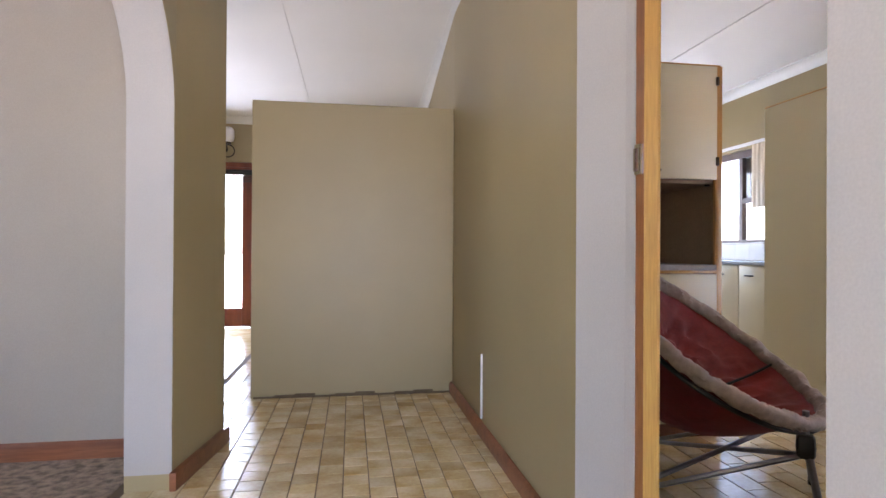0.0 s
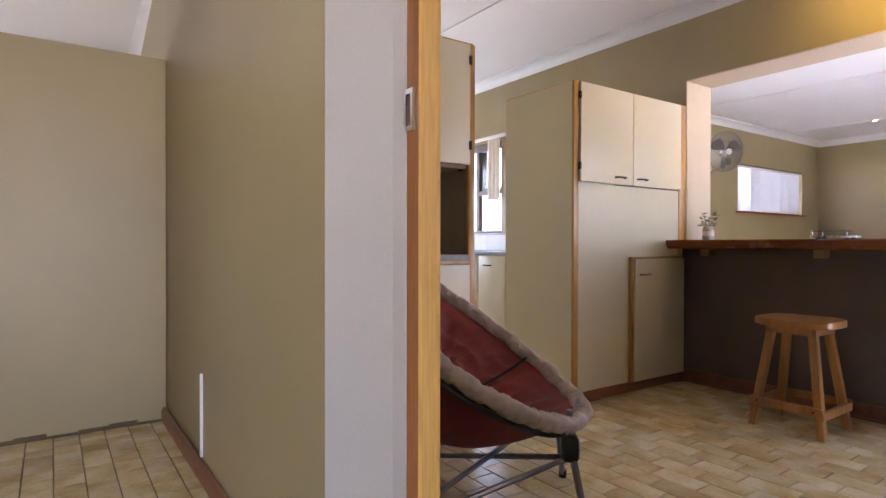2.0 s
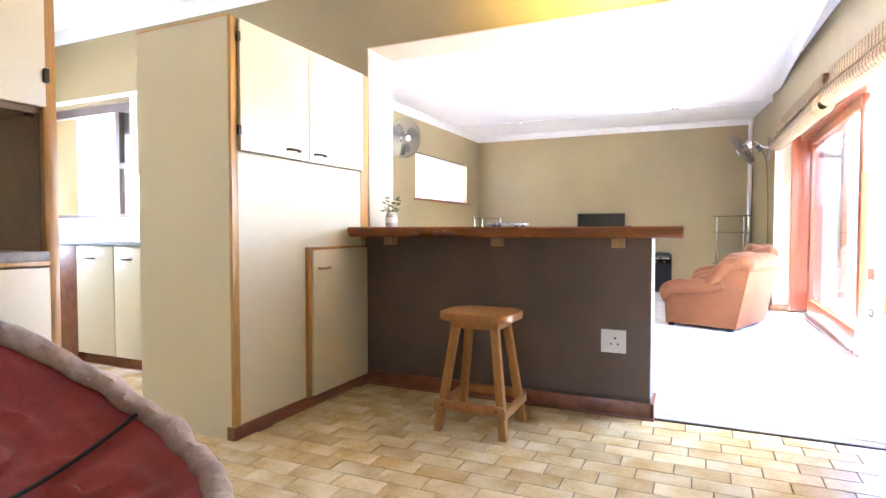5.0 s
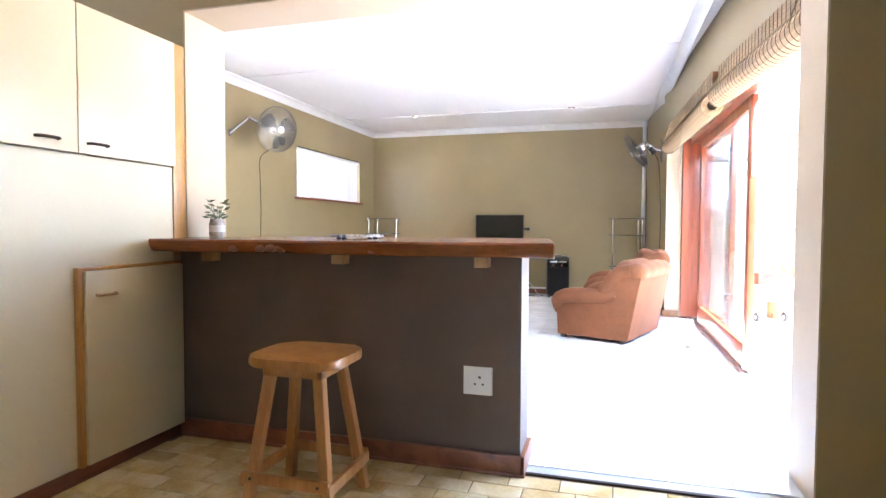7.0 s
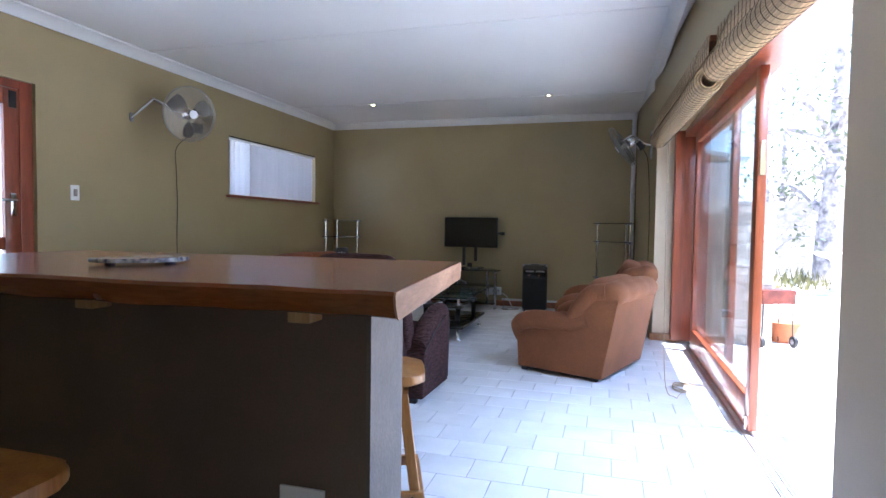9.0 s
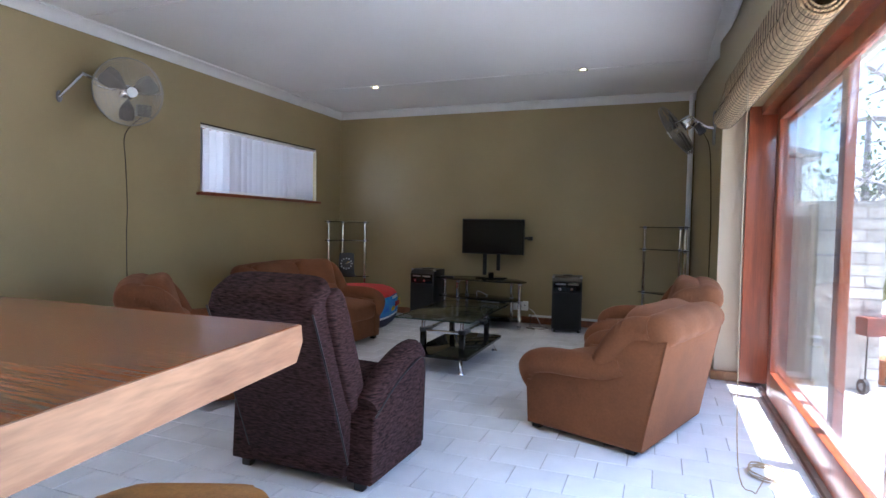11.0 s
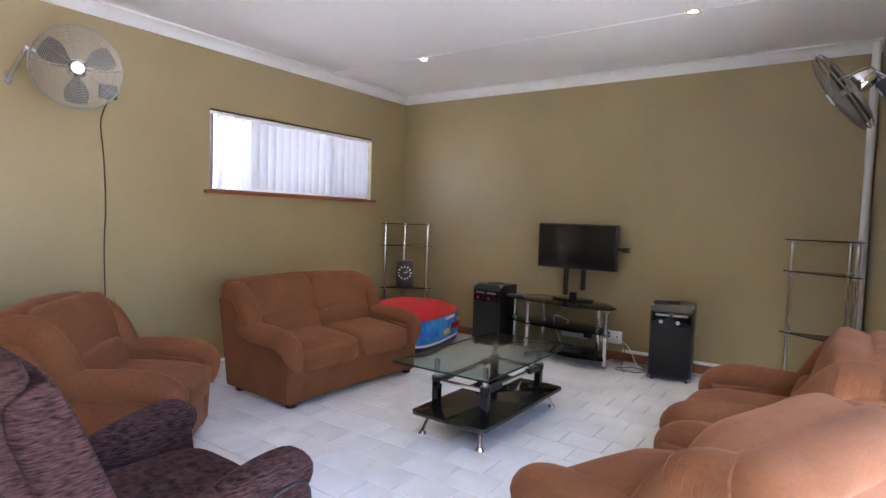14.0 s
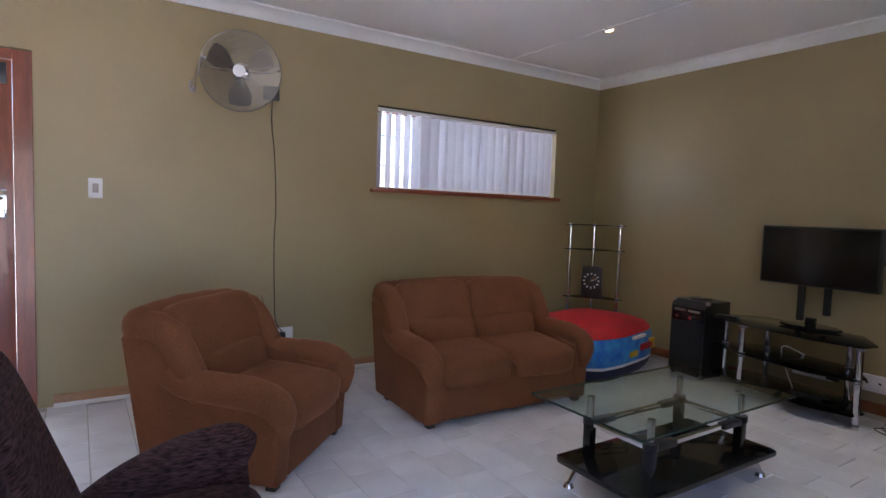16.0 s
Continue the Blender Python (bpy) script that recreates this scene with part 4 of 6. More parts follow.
def dish_mesh(drop, swell, seg=160, rings=44):
    bm = bmesh.new()
    mid = bm.verts.new(dish(0, 0, drop))
    grid = []
    for i in range(1, rings + 1):
        f = i / rings
        row = []
        for k in range(seg):
            th = 2 * math.pi * k / seg
            u, v = math.cos(th) * f, math.sin(th) * f
            fold = (1 - abs(noise.noise(Vector((u * 2.2 + v, v * 5.5 - u * 1.5, 4.0))))) ** 4 + 0.5 * (1 - abs(noise.noise(Vector((u * 4, v * 9 + u * 3, 9.0))))) ** 5
            pad = swell * (0.6 * fold + 0.9 * noise.noise(Vector((u * 3, v * 3, 2.0)))) * min(1, 4 * (1 - f)) * min(1, 5 * f)
            pinch = (1 - abs(noise.noise(Vector((math.cos(th) * 4.5, math.sin(th) * 4.5, f * 1.4))))) ** 9 + 0.6 * (1 - abs(noise.noise(Vector((u * 6 + 3, v * 6, 6.0))))) ** 10
            pad -= swell * 0.55 * pinch * min(1, 5 * (1 - f))
            row.append(bm.verts.new(dish(RAD * 0.985 * f, th, drop * (1 - f ** 2.2) - pad)))
        grid.append(row)
    for k in range(seg):
        bm.faces.new((mid, grid[0][k], grid[0][(k + 1) % seg]))
    for a, b in zip(grid, grid[1:]):
        for k in range(seg):
            bm.faces.new((a[k], a[(k + 1) % seg], b[(k + 1) % seg], b[k]))
    return bm


part("seat_pad", dish_mesh(0.30, 0.036), RED_NYLON, mc, "quilted red seat pad", 60)
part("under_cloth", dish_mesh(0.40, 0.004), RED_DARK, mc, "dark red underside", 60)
# gathered cuff: a flat band folded over the rim, with creases running across it
bm = bmesh.new()
ring = []
for k in range(300):
    th = 2 * math.pi * k / 300
    rad = FW * math.cos(th) + LA * math.sin(th)
    mid = dish(RAD + 0.010 * noise.noise(Vector((th * 5, 7, 1))), th, -0.006 + 0.012 * noise.noise(Vector((th * 6, 0, 0))))
    a, b = (UPN * 0.75 + rad * 0.66).normalized(), (rad * 0.75 - UPN * 0.66).normalized()
    w = 0.031 + 0.014 * noise.noise(Vector((th * 4, 3, 0)))
    row = []
    for j in range(16):
        u = 2 * math.pi * j / 16
        crease = (1 - abs(noise.noise(Vector((th * 9 + 0.9 * math.cos(u), math.cos(u) * 0.5, 5.0))))) ** 3
        crease += 0.6 * (1 - abs(noise.noise(Vector((th * 21 - 0.7 * math.cos(u), math.cos(u) * 0.7, 8.0))))) ** 3
        row.append(bm.verts.new(mid + a * math.cos(u) * w + b * math.sin(u) * (0.009 + 0.016 * crease)))
    ring.append(row)
for k in range(300):
    p, q = ring[k], ring[(k + 1) % 300]
    for j in range(16):
        bm.faces.new((p[j], p[(j + 1) % 16], q[(j + 1) % 16], q[j]))
part("rim", bm, TAUPE, mc, "gathered taupe cuff", 50)
pts = []
for k in range(25):
    f = -0.95 + 1.9 * k / 24
    r, th = abs(f), radians(-52) + (math.pi if f < 0 else 0)
    pts.append(dish(RAD * 0.985 * min(1, r), th, 0.30 * (1 - min(1, r) ** 2.2) - 0.026))
part("piping", T(pts, 0.006, 6), BLACK, mc, "black seam piping")
part("rim_tube", T([dish(RAD + 0.004, 2 * math.pi * k / 48, 0.032) for k in range(48)], 0.009, 8, True), BLACK, mc, "black steel rim tube")
legs = {"a": (math.radians(28), (0.30, 0.36)), "b": (math.radians(-28), (-0.30, 0.36)), "c": (math.radians(125), (0.34, -0.30)), "d": (math.radians(-125), (-0.34, -0.30))}
for key, (th, foot) in legs.items():
    top = dish(RAD + 0.02, th, 0.05)
    part("leg", T([(foot[0], foot[1], 0.0), top], 0.012, 8), STEEL, mc)
    jn = part("joint", P((0.06, 0.06, 0.085), 0.5, Matrix.Translation(top + Vector((0, 0, -0.02))), 10, 6), BLACK, mc, "black plastic joint")
    part("foot_cap", T([(foot[0], foot[1], 0), (foot[0], foot[1], 0.03)], 0.016, 8), BLACK, mc)
tp = {k: dish(RAD + 0.02, v[0], 0.05) for k, v in legs.items()}
for a, b in (("a", "d"), ("b", "c"), ("a", "b"), ("c", "d"), ("a", "c"), ("b", "d")):
    part("cross_tube", T([tp[a] + Vector((0, 0, -0.05)), (legs[b][1][0], legs[b][1][1], 0.06)], 0.010, 8), STEEL, mc)
part("post_end", T([tp["a"], tp["a"] + Vector((0, 0, 0.10))], 0.011, 8), STEEL, mc)

kl = thing("kitchen_downlight", "warm kitchen ceiling downlight", "ceiling light", pose(2.85, 1.35, C))
part("ring", T([(0, 0, -0.012), (0, 0, 0.0)], 0.05, 20), CHROME, kl)

# ---- living room ----


def wall_fan(label, base, rz_face, tilt, mount, elbow, switch, tall, group="wall fans"):
    """Round wire-caged fan; local -y is the way it blows. mount: the wall plate in world coordinates."""
    m = pose(*base, tilt, 0, rz_face)
    f = thing("wall_fan", label, "fan", m, group)
    R = 0.236
    bm = bmesh.new()
    for face in (-0.06, 0.055):
        n_r = 21 if face < 0 else 13
        for i in range(1, n_r + 1):
            r = 0.045 + (R - 0.045) * i / n_r
            y = face * math.sqrt(max(0.0, 1 - (r / (R * 1.06)) ** 2)) * 1.02
            tube(bm, [(r * math.cos(2 * math.pi * k / 40), y, r * math.sin(2 * math.pi * k / 40)) for k in range(40)], 0.0019, 4, True)
        for k in range(8):
            a = 2 * math.pi * k / 8 + 0.2
            pts = []
            for i in range(6):
                r = 0.03 + (R - 0.03) * i / 5
                pts.append((r * math.cos(a), face * math.sqrt(max(0.0, 1 - (r / (R * 1.06)) ** 2)) * 1.03, r * math.sin(a)))
            tube(bm, pts, 0.0019, 4)
    tagged(part("cage", bm, WIRE, f, "chrome wire cage", 60), kind="stuff")
    part("cage_band", T([(R * math.cos(2 * math.pi * k / 40), 0, R * math.sin(2 * math.pi * k / 40)) for k in range(40)], 0.005, 6, True), WIRE, f)
    part("badge", T([(0, -0.068, 0), (0, -0.058, 0)], 0.036, 20), WHITE, f, "pale round hub badge")
    for k in range(3):
        bm = bmesh.new()
        a0 = 2 * math.pi * k / 3 + 0.5
        grid = []
        for i in range(7):
            r = 0.03 + 0.175 * i / 6
            w = 0.22 + 0.24 * math.sin(math.pi * min(1, i / 6.5))
            grid.append([bm.verts.new((r * math.cos(a0 + s * w), 0.030 * s + dy, r * math.sin(a0 + s * w))) for dy in (0, 0.002) for s in (-1, -0.33, 0.33, 1)])
        for a, b in zip(grid, grid[1:]):
            for o in (0, 4):
                for j in range(3):
                    bm.faces.new((a[o + j], a[o + j + 1], b[o + j + 1], b[o + j]))
            bm.faces.new((a[0], b[0], b[4], a[4])), bm.faces.new((a[3], a[7], b[7], b[3]))
        bm.faces.new([grid[-1][i] for i in (0, 1, 2, 3, 7, 6, 5, 4)])
        part("blade", bm, BLADE, f, "dark grey metal blade", 40)
    part("motor", P((0.11, 0.12, 0.11), 0.6, pose(0, 0.10, 0), 16, 10), CHROME, f, "polished motor housing")
    inv = m.inverted()
    wall, bend, boxat = inv @ Vector(mount), inv @ Vector(elbow), inv @ Vector(switch)
    back = Vector((0, 0.16, 0.0))
    part("arm", T([back, back.lerp(bend, 0.85), bend, bend.lerp(wall, 0.12), wall], 0.014, 10), CHROME, f, "bent chrome arm")
    part("yoke", T(smooth_path([(-R * 0.98, 0, 0.02), (-0.15, 0.13, 0.01), back, (0.15, 0.13, 0.01), (R * 0.98, 0, 0.02)], 5), 0.007, 8), CHROME, f, "bent chrome yoke")
    ring_mid = Vector(mount)
    part("wall_plate", T([inv @ (ring_mid + Vector((tall * 0.42 * math.cos(2 * math.pi * k / 28), 0, tall * math.sin(2 * math.pi * k / 28)))) for k in range(28)], 0.008, 8, True), STEEL, f, "oval steel wall plate")
    part("plate_web", T([inv @ (ring_mid + Vector((0, 0, -tall))), inv @ (ring_mid + Vector((0, 0, tall)))], 0.012, 8), STEEL, f)
    bx = part("control_box", B(-0.05, 0.05, -0.03, 0.03, -0.045, 0.045, bevel=0.008), BLACK, f, "black switch box")
    bx.matrix_local = Matrix.Translation(boxat)
    if tall > 0.1:
        part("rating_label", B(-0.028, 0.028, -0.032, 0.032, -0.02, 0.02), WHITE, bx, "white rating label", 0)
    return f


wall_fan("chrome wall fan with wire cage above the armchair", (6.37, 4.19, 2.065), -20, 9, (6.17, 4.628, 2.02), (6.19, 4.42, 2.17), (6.59, 4.30, 1.98), 0.035)
wall_fan("chrome wall fan beside the sliding door", (8.60, 0.485, 1.995), 178, 34, (8.50, 0.198, 1.985), (8.52, 0.26, 2.0), (8.585, 0.30, 1.995), 0.135)


def cable(label, pts, r=0.004, mat=CABLE, category="cable"):
    c = thing("cable", label, category, Matrix.Translation(Vector(pts[-1])))
    part("cord", T([Vector(p) - Vector(pts[-1]) for p in smooth_path(pts, 5)], r, 6), mat, c)
    return c


cable("dark fan cable hanging down the olive wall", [(6.60, 4.31, 1.95), (6.68, 4.60, 1.83), (6.715, 4.638, 1.6), (6.728, 4.638, 1.25), (6.718, 4.638, 1.0), (6.725, 4.638, 0.6), (6.735, 4.63, 0.42), (6.79, 4.625, 0.33)])
cable("dark fan cable hanging beside the door", [(8.58, 0.27, 1.96), (8.54, 0.22, 1.80), (8.53, 0.197, 1.3), (8.52, 0.196, 0.9), (8.55, 0.197, 0.3), (8.57, 0.2, 0.02)])


def wall_plate(name, label, category, m, w, h, rocker):
    ob = thing(name, label, category, m)
    part("plate", B(-w / 2, w / 2, -0.009, 0, -h / 2, h / 2, bevel=0.003), WHITE, ob)
    if rocker:
        part("rocker", B(-0.016, 0.016, -0.014, -0.008, -0.028, 0.028, bevel=0.002), GREY_LAM, ob)
    else:
        for x, z in ((-0.02, 0.015), (-0.034, -0.012), (-0.006, -0.012)):
            part("pin_hole", T([(x, -0.0098, z), (x, -0.008, z)], 0.005, 8), BLACK, ob)
    return ob


wall_plate("light_switch", "white light switch on the olive wall", "switch", pose(5.625, Y1, 1.33), 0.075, 0.12, True)
ws = wall_plate("wall_socket", "white power socket behind the armchair", "socket", pose(6.80, Y1, 0.32), 0.13, 0.10, False)
part("plug", B(-0.05, 0.0, -0.05, -0.008, -0.025, 0.02, bevel=0.008), BLACK, ws, "black plug")
structure("trim_corner_pipe", T([(X1 - 0.04, 0.31, 0), (X1 - 0.04, 0.31, C)], 0.028, 12), WHITE, "white painted pipe in the room corner", 40)

for sx, sy in ((8.80, 3.49), (8.77, 1.30)):
    dl = thing("ceiling_downlight", "small recessed lit ceiling spotlight", "ceiling light", pose(sx, sy, C), "living room downlights")
    out = [(0.045 * math.cos(2 * math.pi * k / 24), 0.045 * math.sin(2 * math.pi * k / 24)) for k in range(24)]
    part("ring", T([(0.04 * math.cos(2 * math.pi * k / 24), 0.04 * math.sin(2 * math.pi * k / 24), -0.002) for k in range(24)], 0.008, 6, True), CHROME, dl)
    part("bulb", T([(0, 0, -0.004), (0, 0, -0.001)], 0.034, 20), BULB, dl, "lit bulb")

# bamboo blinds over the sliding door


def bamboo_blind(label, x0, x1, y, top, roll_z, skew):
    """Rolled blind hung before the lintel, which runs a few degrees off the room's axis."""
    ob = thing("bamboo_blind", label, "window blind", pose(x0, y, roll_z, 0, 0, skew), "bamboo blinds")
    L = x1 - x0
    bm = bmesh.new()
    for k in range(int((top - roll_z - 0.02) / 0.0095)):
        z = 0.03 + k * 0.0095
        box(bm, 0.0, L, 0.000, 0.004, z, z + 0.0075)
    part("slat_sheet", bm, BAMBOO, ob, "flat hanging bamboo slats", 0)
    bm = bmesh.new()
    for k in range(11):
        z = top - roll_z - 0.10 + k * 0.0095
        box(bm, 0.0, L, 0.050, 0.054, z, z + 0.0075)
    tagged(part("valance", bm, BAMBOO, ob, "short bamboo valance strip", 0), kind="stuff")
    bm = bmesh.new()
    for turn in range(3):
        r = 0.070 - turn * 0.014
        n = 42 - turn * 8
        for k in range(n):
            a = 2 * math.pi * k / n
            tube(bm, [(0, 0.045 + r * math.cos(a), r * math.sin(a)), (L, 0.045 + r * math.cos(a), r * math.sin(a))], 0.0050, 5)
    part("slat_roll", bm, BAMBOO, ob, "rolled bamboo slats", 60)
    for k in range(max(2, int(L / 0.055))):
        x = L * (k + 0.5) / int(L / 0.055)
        part("string", T([(x, 0.045 + 0.0755 * math.cos(2 * math.pi * j / 20), 0.0755 * math.sin(2 * math.pi * j / 20)) for j in range(20)], 0.0018, 4, True), CABLE, ob)
        part("string", T([(x, 0.0555, top - roll_z - 0.10), (x, 0.0555, top - roll_z)], 0.0015, 4), CABLE, ob)
    part("head_batten", B(-0.01, L + 0.01, -0.004, 0.048, top - roll_z - 0.03, top - roll_z, bevel=0.003), SKIRT, ob, "dark wooden head batten")
    for x in (0.25, L - 0.25):
        part("pull_cord", T([(x, 0.124, 0.0), (x, 0.110, 0.06), (x, 0.058, top - roll_z)], 0.004, 5), CORD, ob)
    return ob


bamboo_blind("rolled-up bamboo blind over the open sliding door", 3.80, 5.46, -0.105, 2.17, 1.965, 5.0)
bamboo_blind("rolled-up bamboo blind over the glazed sliding leaf", 5.50, 7.68, 0.072, 2.15, 1.915, 2.0)
bc = thing("blind_cord", "long pale pull cord hanging to a coil on the floor", "cord", pose(6.75, 0.17, 0))
pts = [(-0.72, 0.09, 1.85), (-0.72, 0.09, 1.0), (-0.70, 0.07, 0.15), (-0.66, 0.0, 0.012), (-0.60, -0.03, 0.008), (-0.45, -0.08, 0.008)]
part("cord", T(smooth_path(pts, 6), 0.0028, 5), CORD, bc)
part("coil", T([(-0.43 + 0.09 * math.cos(t * 0.5) * (1 + 0.15 * math.sin(t)), -0.09 + 0.08 * math.sin(t * 0.5 + 0.2 * math.sin(t * 0.7)), 0.006 + 0.0006 * t) for t in range(44)], 0.0035, 5), CORD, bc)


def corner_rack(label, posts, shelves, m):
    """Glass corner rack: three chrome posts and rounded triangular shelves."""
    rk = thing("corner_rack", label, "shelf", m, "glass corner racks")
    for x, y in posts:
        pp = part("post", T([(x, y, 0.0), (x, y, 1.185)], 0.0165, 12), CHROME, rk)
        for z in shelves:
            part("collar", T([(x, y, z - 0.02), (x, y, z + 0.012)], 0.019, 12), STEEL, pp)
    c = sum((Vector(p).to_3d() for p in posts), Vector()) / 3
    for z in shelves:
        out = []
        for i in range(3):
            p, q = Vector(posts[i]).to_3d(), Vector(posts[(i + 1) % 3]).to_3d()
            mid = (p + q) / 2
            out += [tuple((c + (p - c) * 1.22)[:2]), tuple((c + (mid - c) * (1.5 if i == 0 else 1.12))[:2])]
        ob = part("shelf", PR(out, "z", z - 0.004, z + 0.004), SMOKED, rk, "smoked glass shelf")
        ob.visible_shadow = False
    return rk


corner_rack("chrome and glass corner rack holding a clock", [(0, 0), (0.27, -0.38), (0.30, -0.03)], (0.09, 0.46, 0.70 + 0.23, 1.17), pose(9.62, 4.57, 0))
corner_rack("empty chrome and smoked glass corner rack", [(0.0, 0.0), (-0.27, -0.40), (0.03, -0.36)], (0.09, 0.46, 0.93, 1.17), pose(9.88, 0.74, 0))

ck = thing("mantel_clock", "dark slate clock with pale dial marks on a rack shelf", "clock", pose(9.70, 4.35, 0.464, 0, 0, -52))
out = [(-0.09, 0), (0.13, 0), (0.115, 0.03), (0.10, 0.045), (0.098, 0.30), (0.05, 0.312), (-0.02, 0.303), (-0.085, 0.31), (-0.095, 0.15)]
part("board", PR(out, "y", 0.0, 0.03, bevel=0.004), material("slate_board", (0.022, 0.015, 0.013), 0.35, vary=0.3, scale=20, bump=0.2), ck)
bm = bmesh.new()
for k in range(12):
    a = 2 * math.pi * k / 12
    c = Vector((0.068 * math.cos(a), -0.003, 0.17 + 0.068 * math.sin(a)))
    box(bm, -0.009, 0.009, -0.003, 0.003, -0.006, 0.006, m=Matrix.Translation(c) @ pose(0, 0, 0, 0, -math.degrees(a), 0))
part("dial_marks", bm, WHITE, ck, "twelve pale dial marks", 0)
part("hand", T([(0, -0.004, 0.17), (0.03, -0.004, 0.20)], 0.003, 5), YELLOW, ck)
part("hand", T([(-0.008, -0.005, 0.165), (0.05, -0.005, 0.19)], 0.002, 5), WHITE, ck)

# television and stand
ts = thing("tv_stand", "three-tier black glass television stand with chrome legs", "tv stand", pose(9.68, 2.52, 0, 0, 0, -10))
out = [(0.26, -0.34), (0.26, 0.34), (0.02, 0.56), (-0.12, 0.56), (-0.22, 0.30), (-0.22, -0.30), (-0.12, -0.56), (0.02, -0.56)]
for z, s in ((0.525, 1.0), (0.31, 0.92), (0.09, 0.92)):
    ob = part("shelf", PR([(a * s, b * s) for a, b in out], "z", z - 0.006, z + 0.004, bevel=0.002), SMOKED if z < 0.5 else glass_material("dark_glass_top", (0.16, 0.17, 0.175), 0.03), ts, "smoked black glass shelf")
for x, y in ((-0.06, -0.51), (0.0, 0.50), (-0.17, 0.22), (0.20, -0.30), (0.20, 0.30)):
    lg = part("leg", T([(x, y, 0.0), (x, y, 0.52)], 0.021, 14), CHROME, ts)
    for z in (0.03, 0.29, 0.31, 0.50):
        part("collar", T([(x, y, z - 0.008), (x, y, z + 0.008)], 0.0235, 14), STEEL, lg)
tv = thing("television", "flat black television standing on the glass stand", "television", pose(9.86, 2.45, 0.53))
part("frame", B(-0.01, 0.05, -0.38, 0.38, 0.285, 0.705, bevel=0.008), BLACK, tv, "glossy black frame")
part("screen", B(-0.013, -0.009, -0.365, 0.365, 0.30, 0.69), SCREEN, tv, "dark switched-off screen", 0)
part("foot_plate", PR([(0.11 * math.cos(2 * math.pi * k / 28) - 0.03, 0.20 * math.sin(2 * math.pi * k / 28)) for k in range(28)], "z", 0.0, 0.016, bevel=0.005), BLACK_GLOSS, tv)
part("neck", B(-0.05, 0.0, -0.03, 0.03, 0.016, 0.07, bevel=0.008), BLACK_GLOSS, tv)
for y in (-0.07, 0.10):
    part("bracket", B(0.02, 0.05, y - 0.022, y + 0.022, 0.09 if y < 0 else 0.03, 0.30, bevel=0.006), BLACK, tv)
part("wall_bar", B(0.06, 0.10, -0.45, 0.40, 0.47, 0.50, bevel=0.004), BLACK, tv, "black wall bracket bar")
part("bar_end", B(0.02, 0.10, -0.47, -0.42, 0.46, 0.505, bevel=0.005), BLACK, tv)
part("wall_stub", B(0.10, 0.152, -0.1, 0.1, 0.45, 0.52), BLACK, tv)
rc = thing("set_top_box", "small black remote and box on the television stand", "electronics", pose(9.62, 2.93, 0.529, 0, 0, 15))
part("case", B(-0.04, 0.04, -0.08, 0.08, 0, 0.022, bevel=0.005), BLACK, rc)
px = thing("power_strip", "white multi-socket strips on the wall under the television", "socket", pose(X1, 2.35, 0.20))
for y0, y1 in ((0.0, 0.26), (-0.32, -0.10)):
    part("strip", B(-0.035, 0, y0, y1, -0.05, 0.06, bevel=0.005), WHITE, px)
    for k in range(3):
        yy = y0 + (y1 - y0) * (k + 0.5) / 3
        part("pin_hole", T([(-0.0365, yy, 0.01), (-0.034, yy, 0.01)], 0.01, 8), BLACK, px)
part("adaptor", B(-0.08, -0.035, -0.06, 0.02, -0.03, 0.04, bevel=0.006), BLACK, px, "black power adaptor")
cable("white power cable sagging from the stand", [(9.97, 2.1, 0.22), (9.93, 1.95, 0.15), (9.86, 1.85, 0.02), (9.82, 1.80, 0.006), (9.75, 1.95, 0.006)], 0.004, WHITE)
cable("tangle of dark cable on the floor by the loudspeaker", [(9.95, 1.98, 0.15), (9.85, 1.97, 0.01), (9.68, 1.93, 0.006), (9.62, 1.80, 0.006), (9.72, 1.74, 0.008), (9.78, 1.86, 0.008), (9.66, 1.97, 0.006), (9.58, 1.86, 0.006)], 0.0035)
cable("white cable loop hanging behind the stand", [(9.95, 2.50, 0.30), (9.82, 2.62, 0.36), (9.80, 2.55, 0.15), (9.72, 2.42, 0.012), (9.66, 2.30, 0.006)], 0.004, WHITE)


def loudspeaker(label, m):
    sp = thing("loudspeaker", label, "speaker", m, "black loudspeakers")
    sp.scale = (1, 1, 0.935)
    part("cabinet", PR([(-0.14, 0.02), (0.15, 0.02), (0.15, 0.655), (-0.10, 0.655), (-0.14, 0.60)], "y", -0.16, 0.16, bevel=0.004), BLACK, sp, "black vinyl cabinet")
    part("grille", B(-0.150, -0.138, -0.145, 0.145, 0.04, 0.47, bevel=0.004), BLACK_CLOTH, sp, "black cloth grille")
    part("control_panel", B(-0.147, -0.138, -0.145, 0.145, 0.475, 0.595, bevel=0.002), BLACK_GLOSS, sp, "glossy control panel")
    for y in (-0.05, 0.075):
        part("knob", T([(-0.175, y, 0.515), (-0.146, y, 0.515)], 0.016, 14), CHROME, sp, "silver volume knob")
    for y0, y1 in ((-0.12, -0.01), (0.015, 0.12)):
        part("display_bar", B(-0.149, -0.146, y0, y1, 0.560, 0.578), GREY_LAM if y0 < 0 else STEEL, sp, "row of small controls", 0)
    for y in (-0.15, 0.15):
        for z in (0.03, 0.645):
            part("corner_guard", P((0.035, 0.03, 0.03), 0.4, pose(-0.098 if z > 0.5 else -0.13, y, z), 8, 6), STEEL, sp, "metal corner guard")
    part("handle", B(-0.06, 0.08, -0.05, 0.05, 0.655, 0.668, bevel=0.004), BLACK, sp)
    for x in (-0.11, 0.12):
        for y in (-0.13, 0.13):
            part("foot", T([(x, y, 0), (x, y, 0.022)], 0.015, 8), BLACK, sp)
    return sp


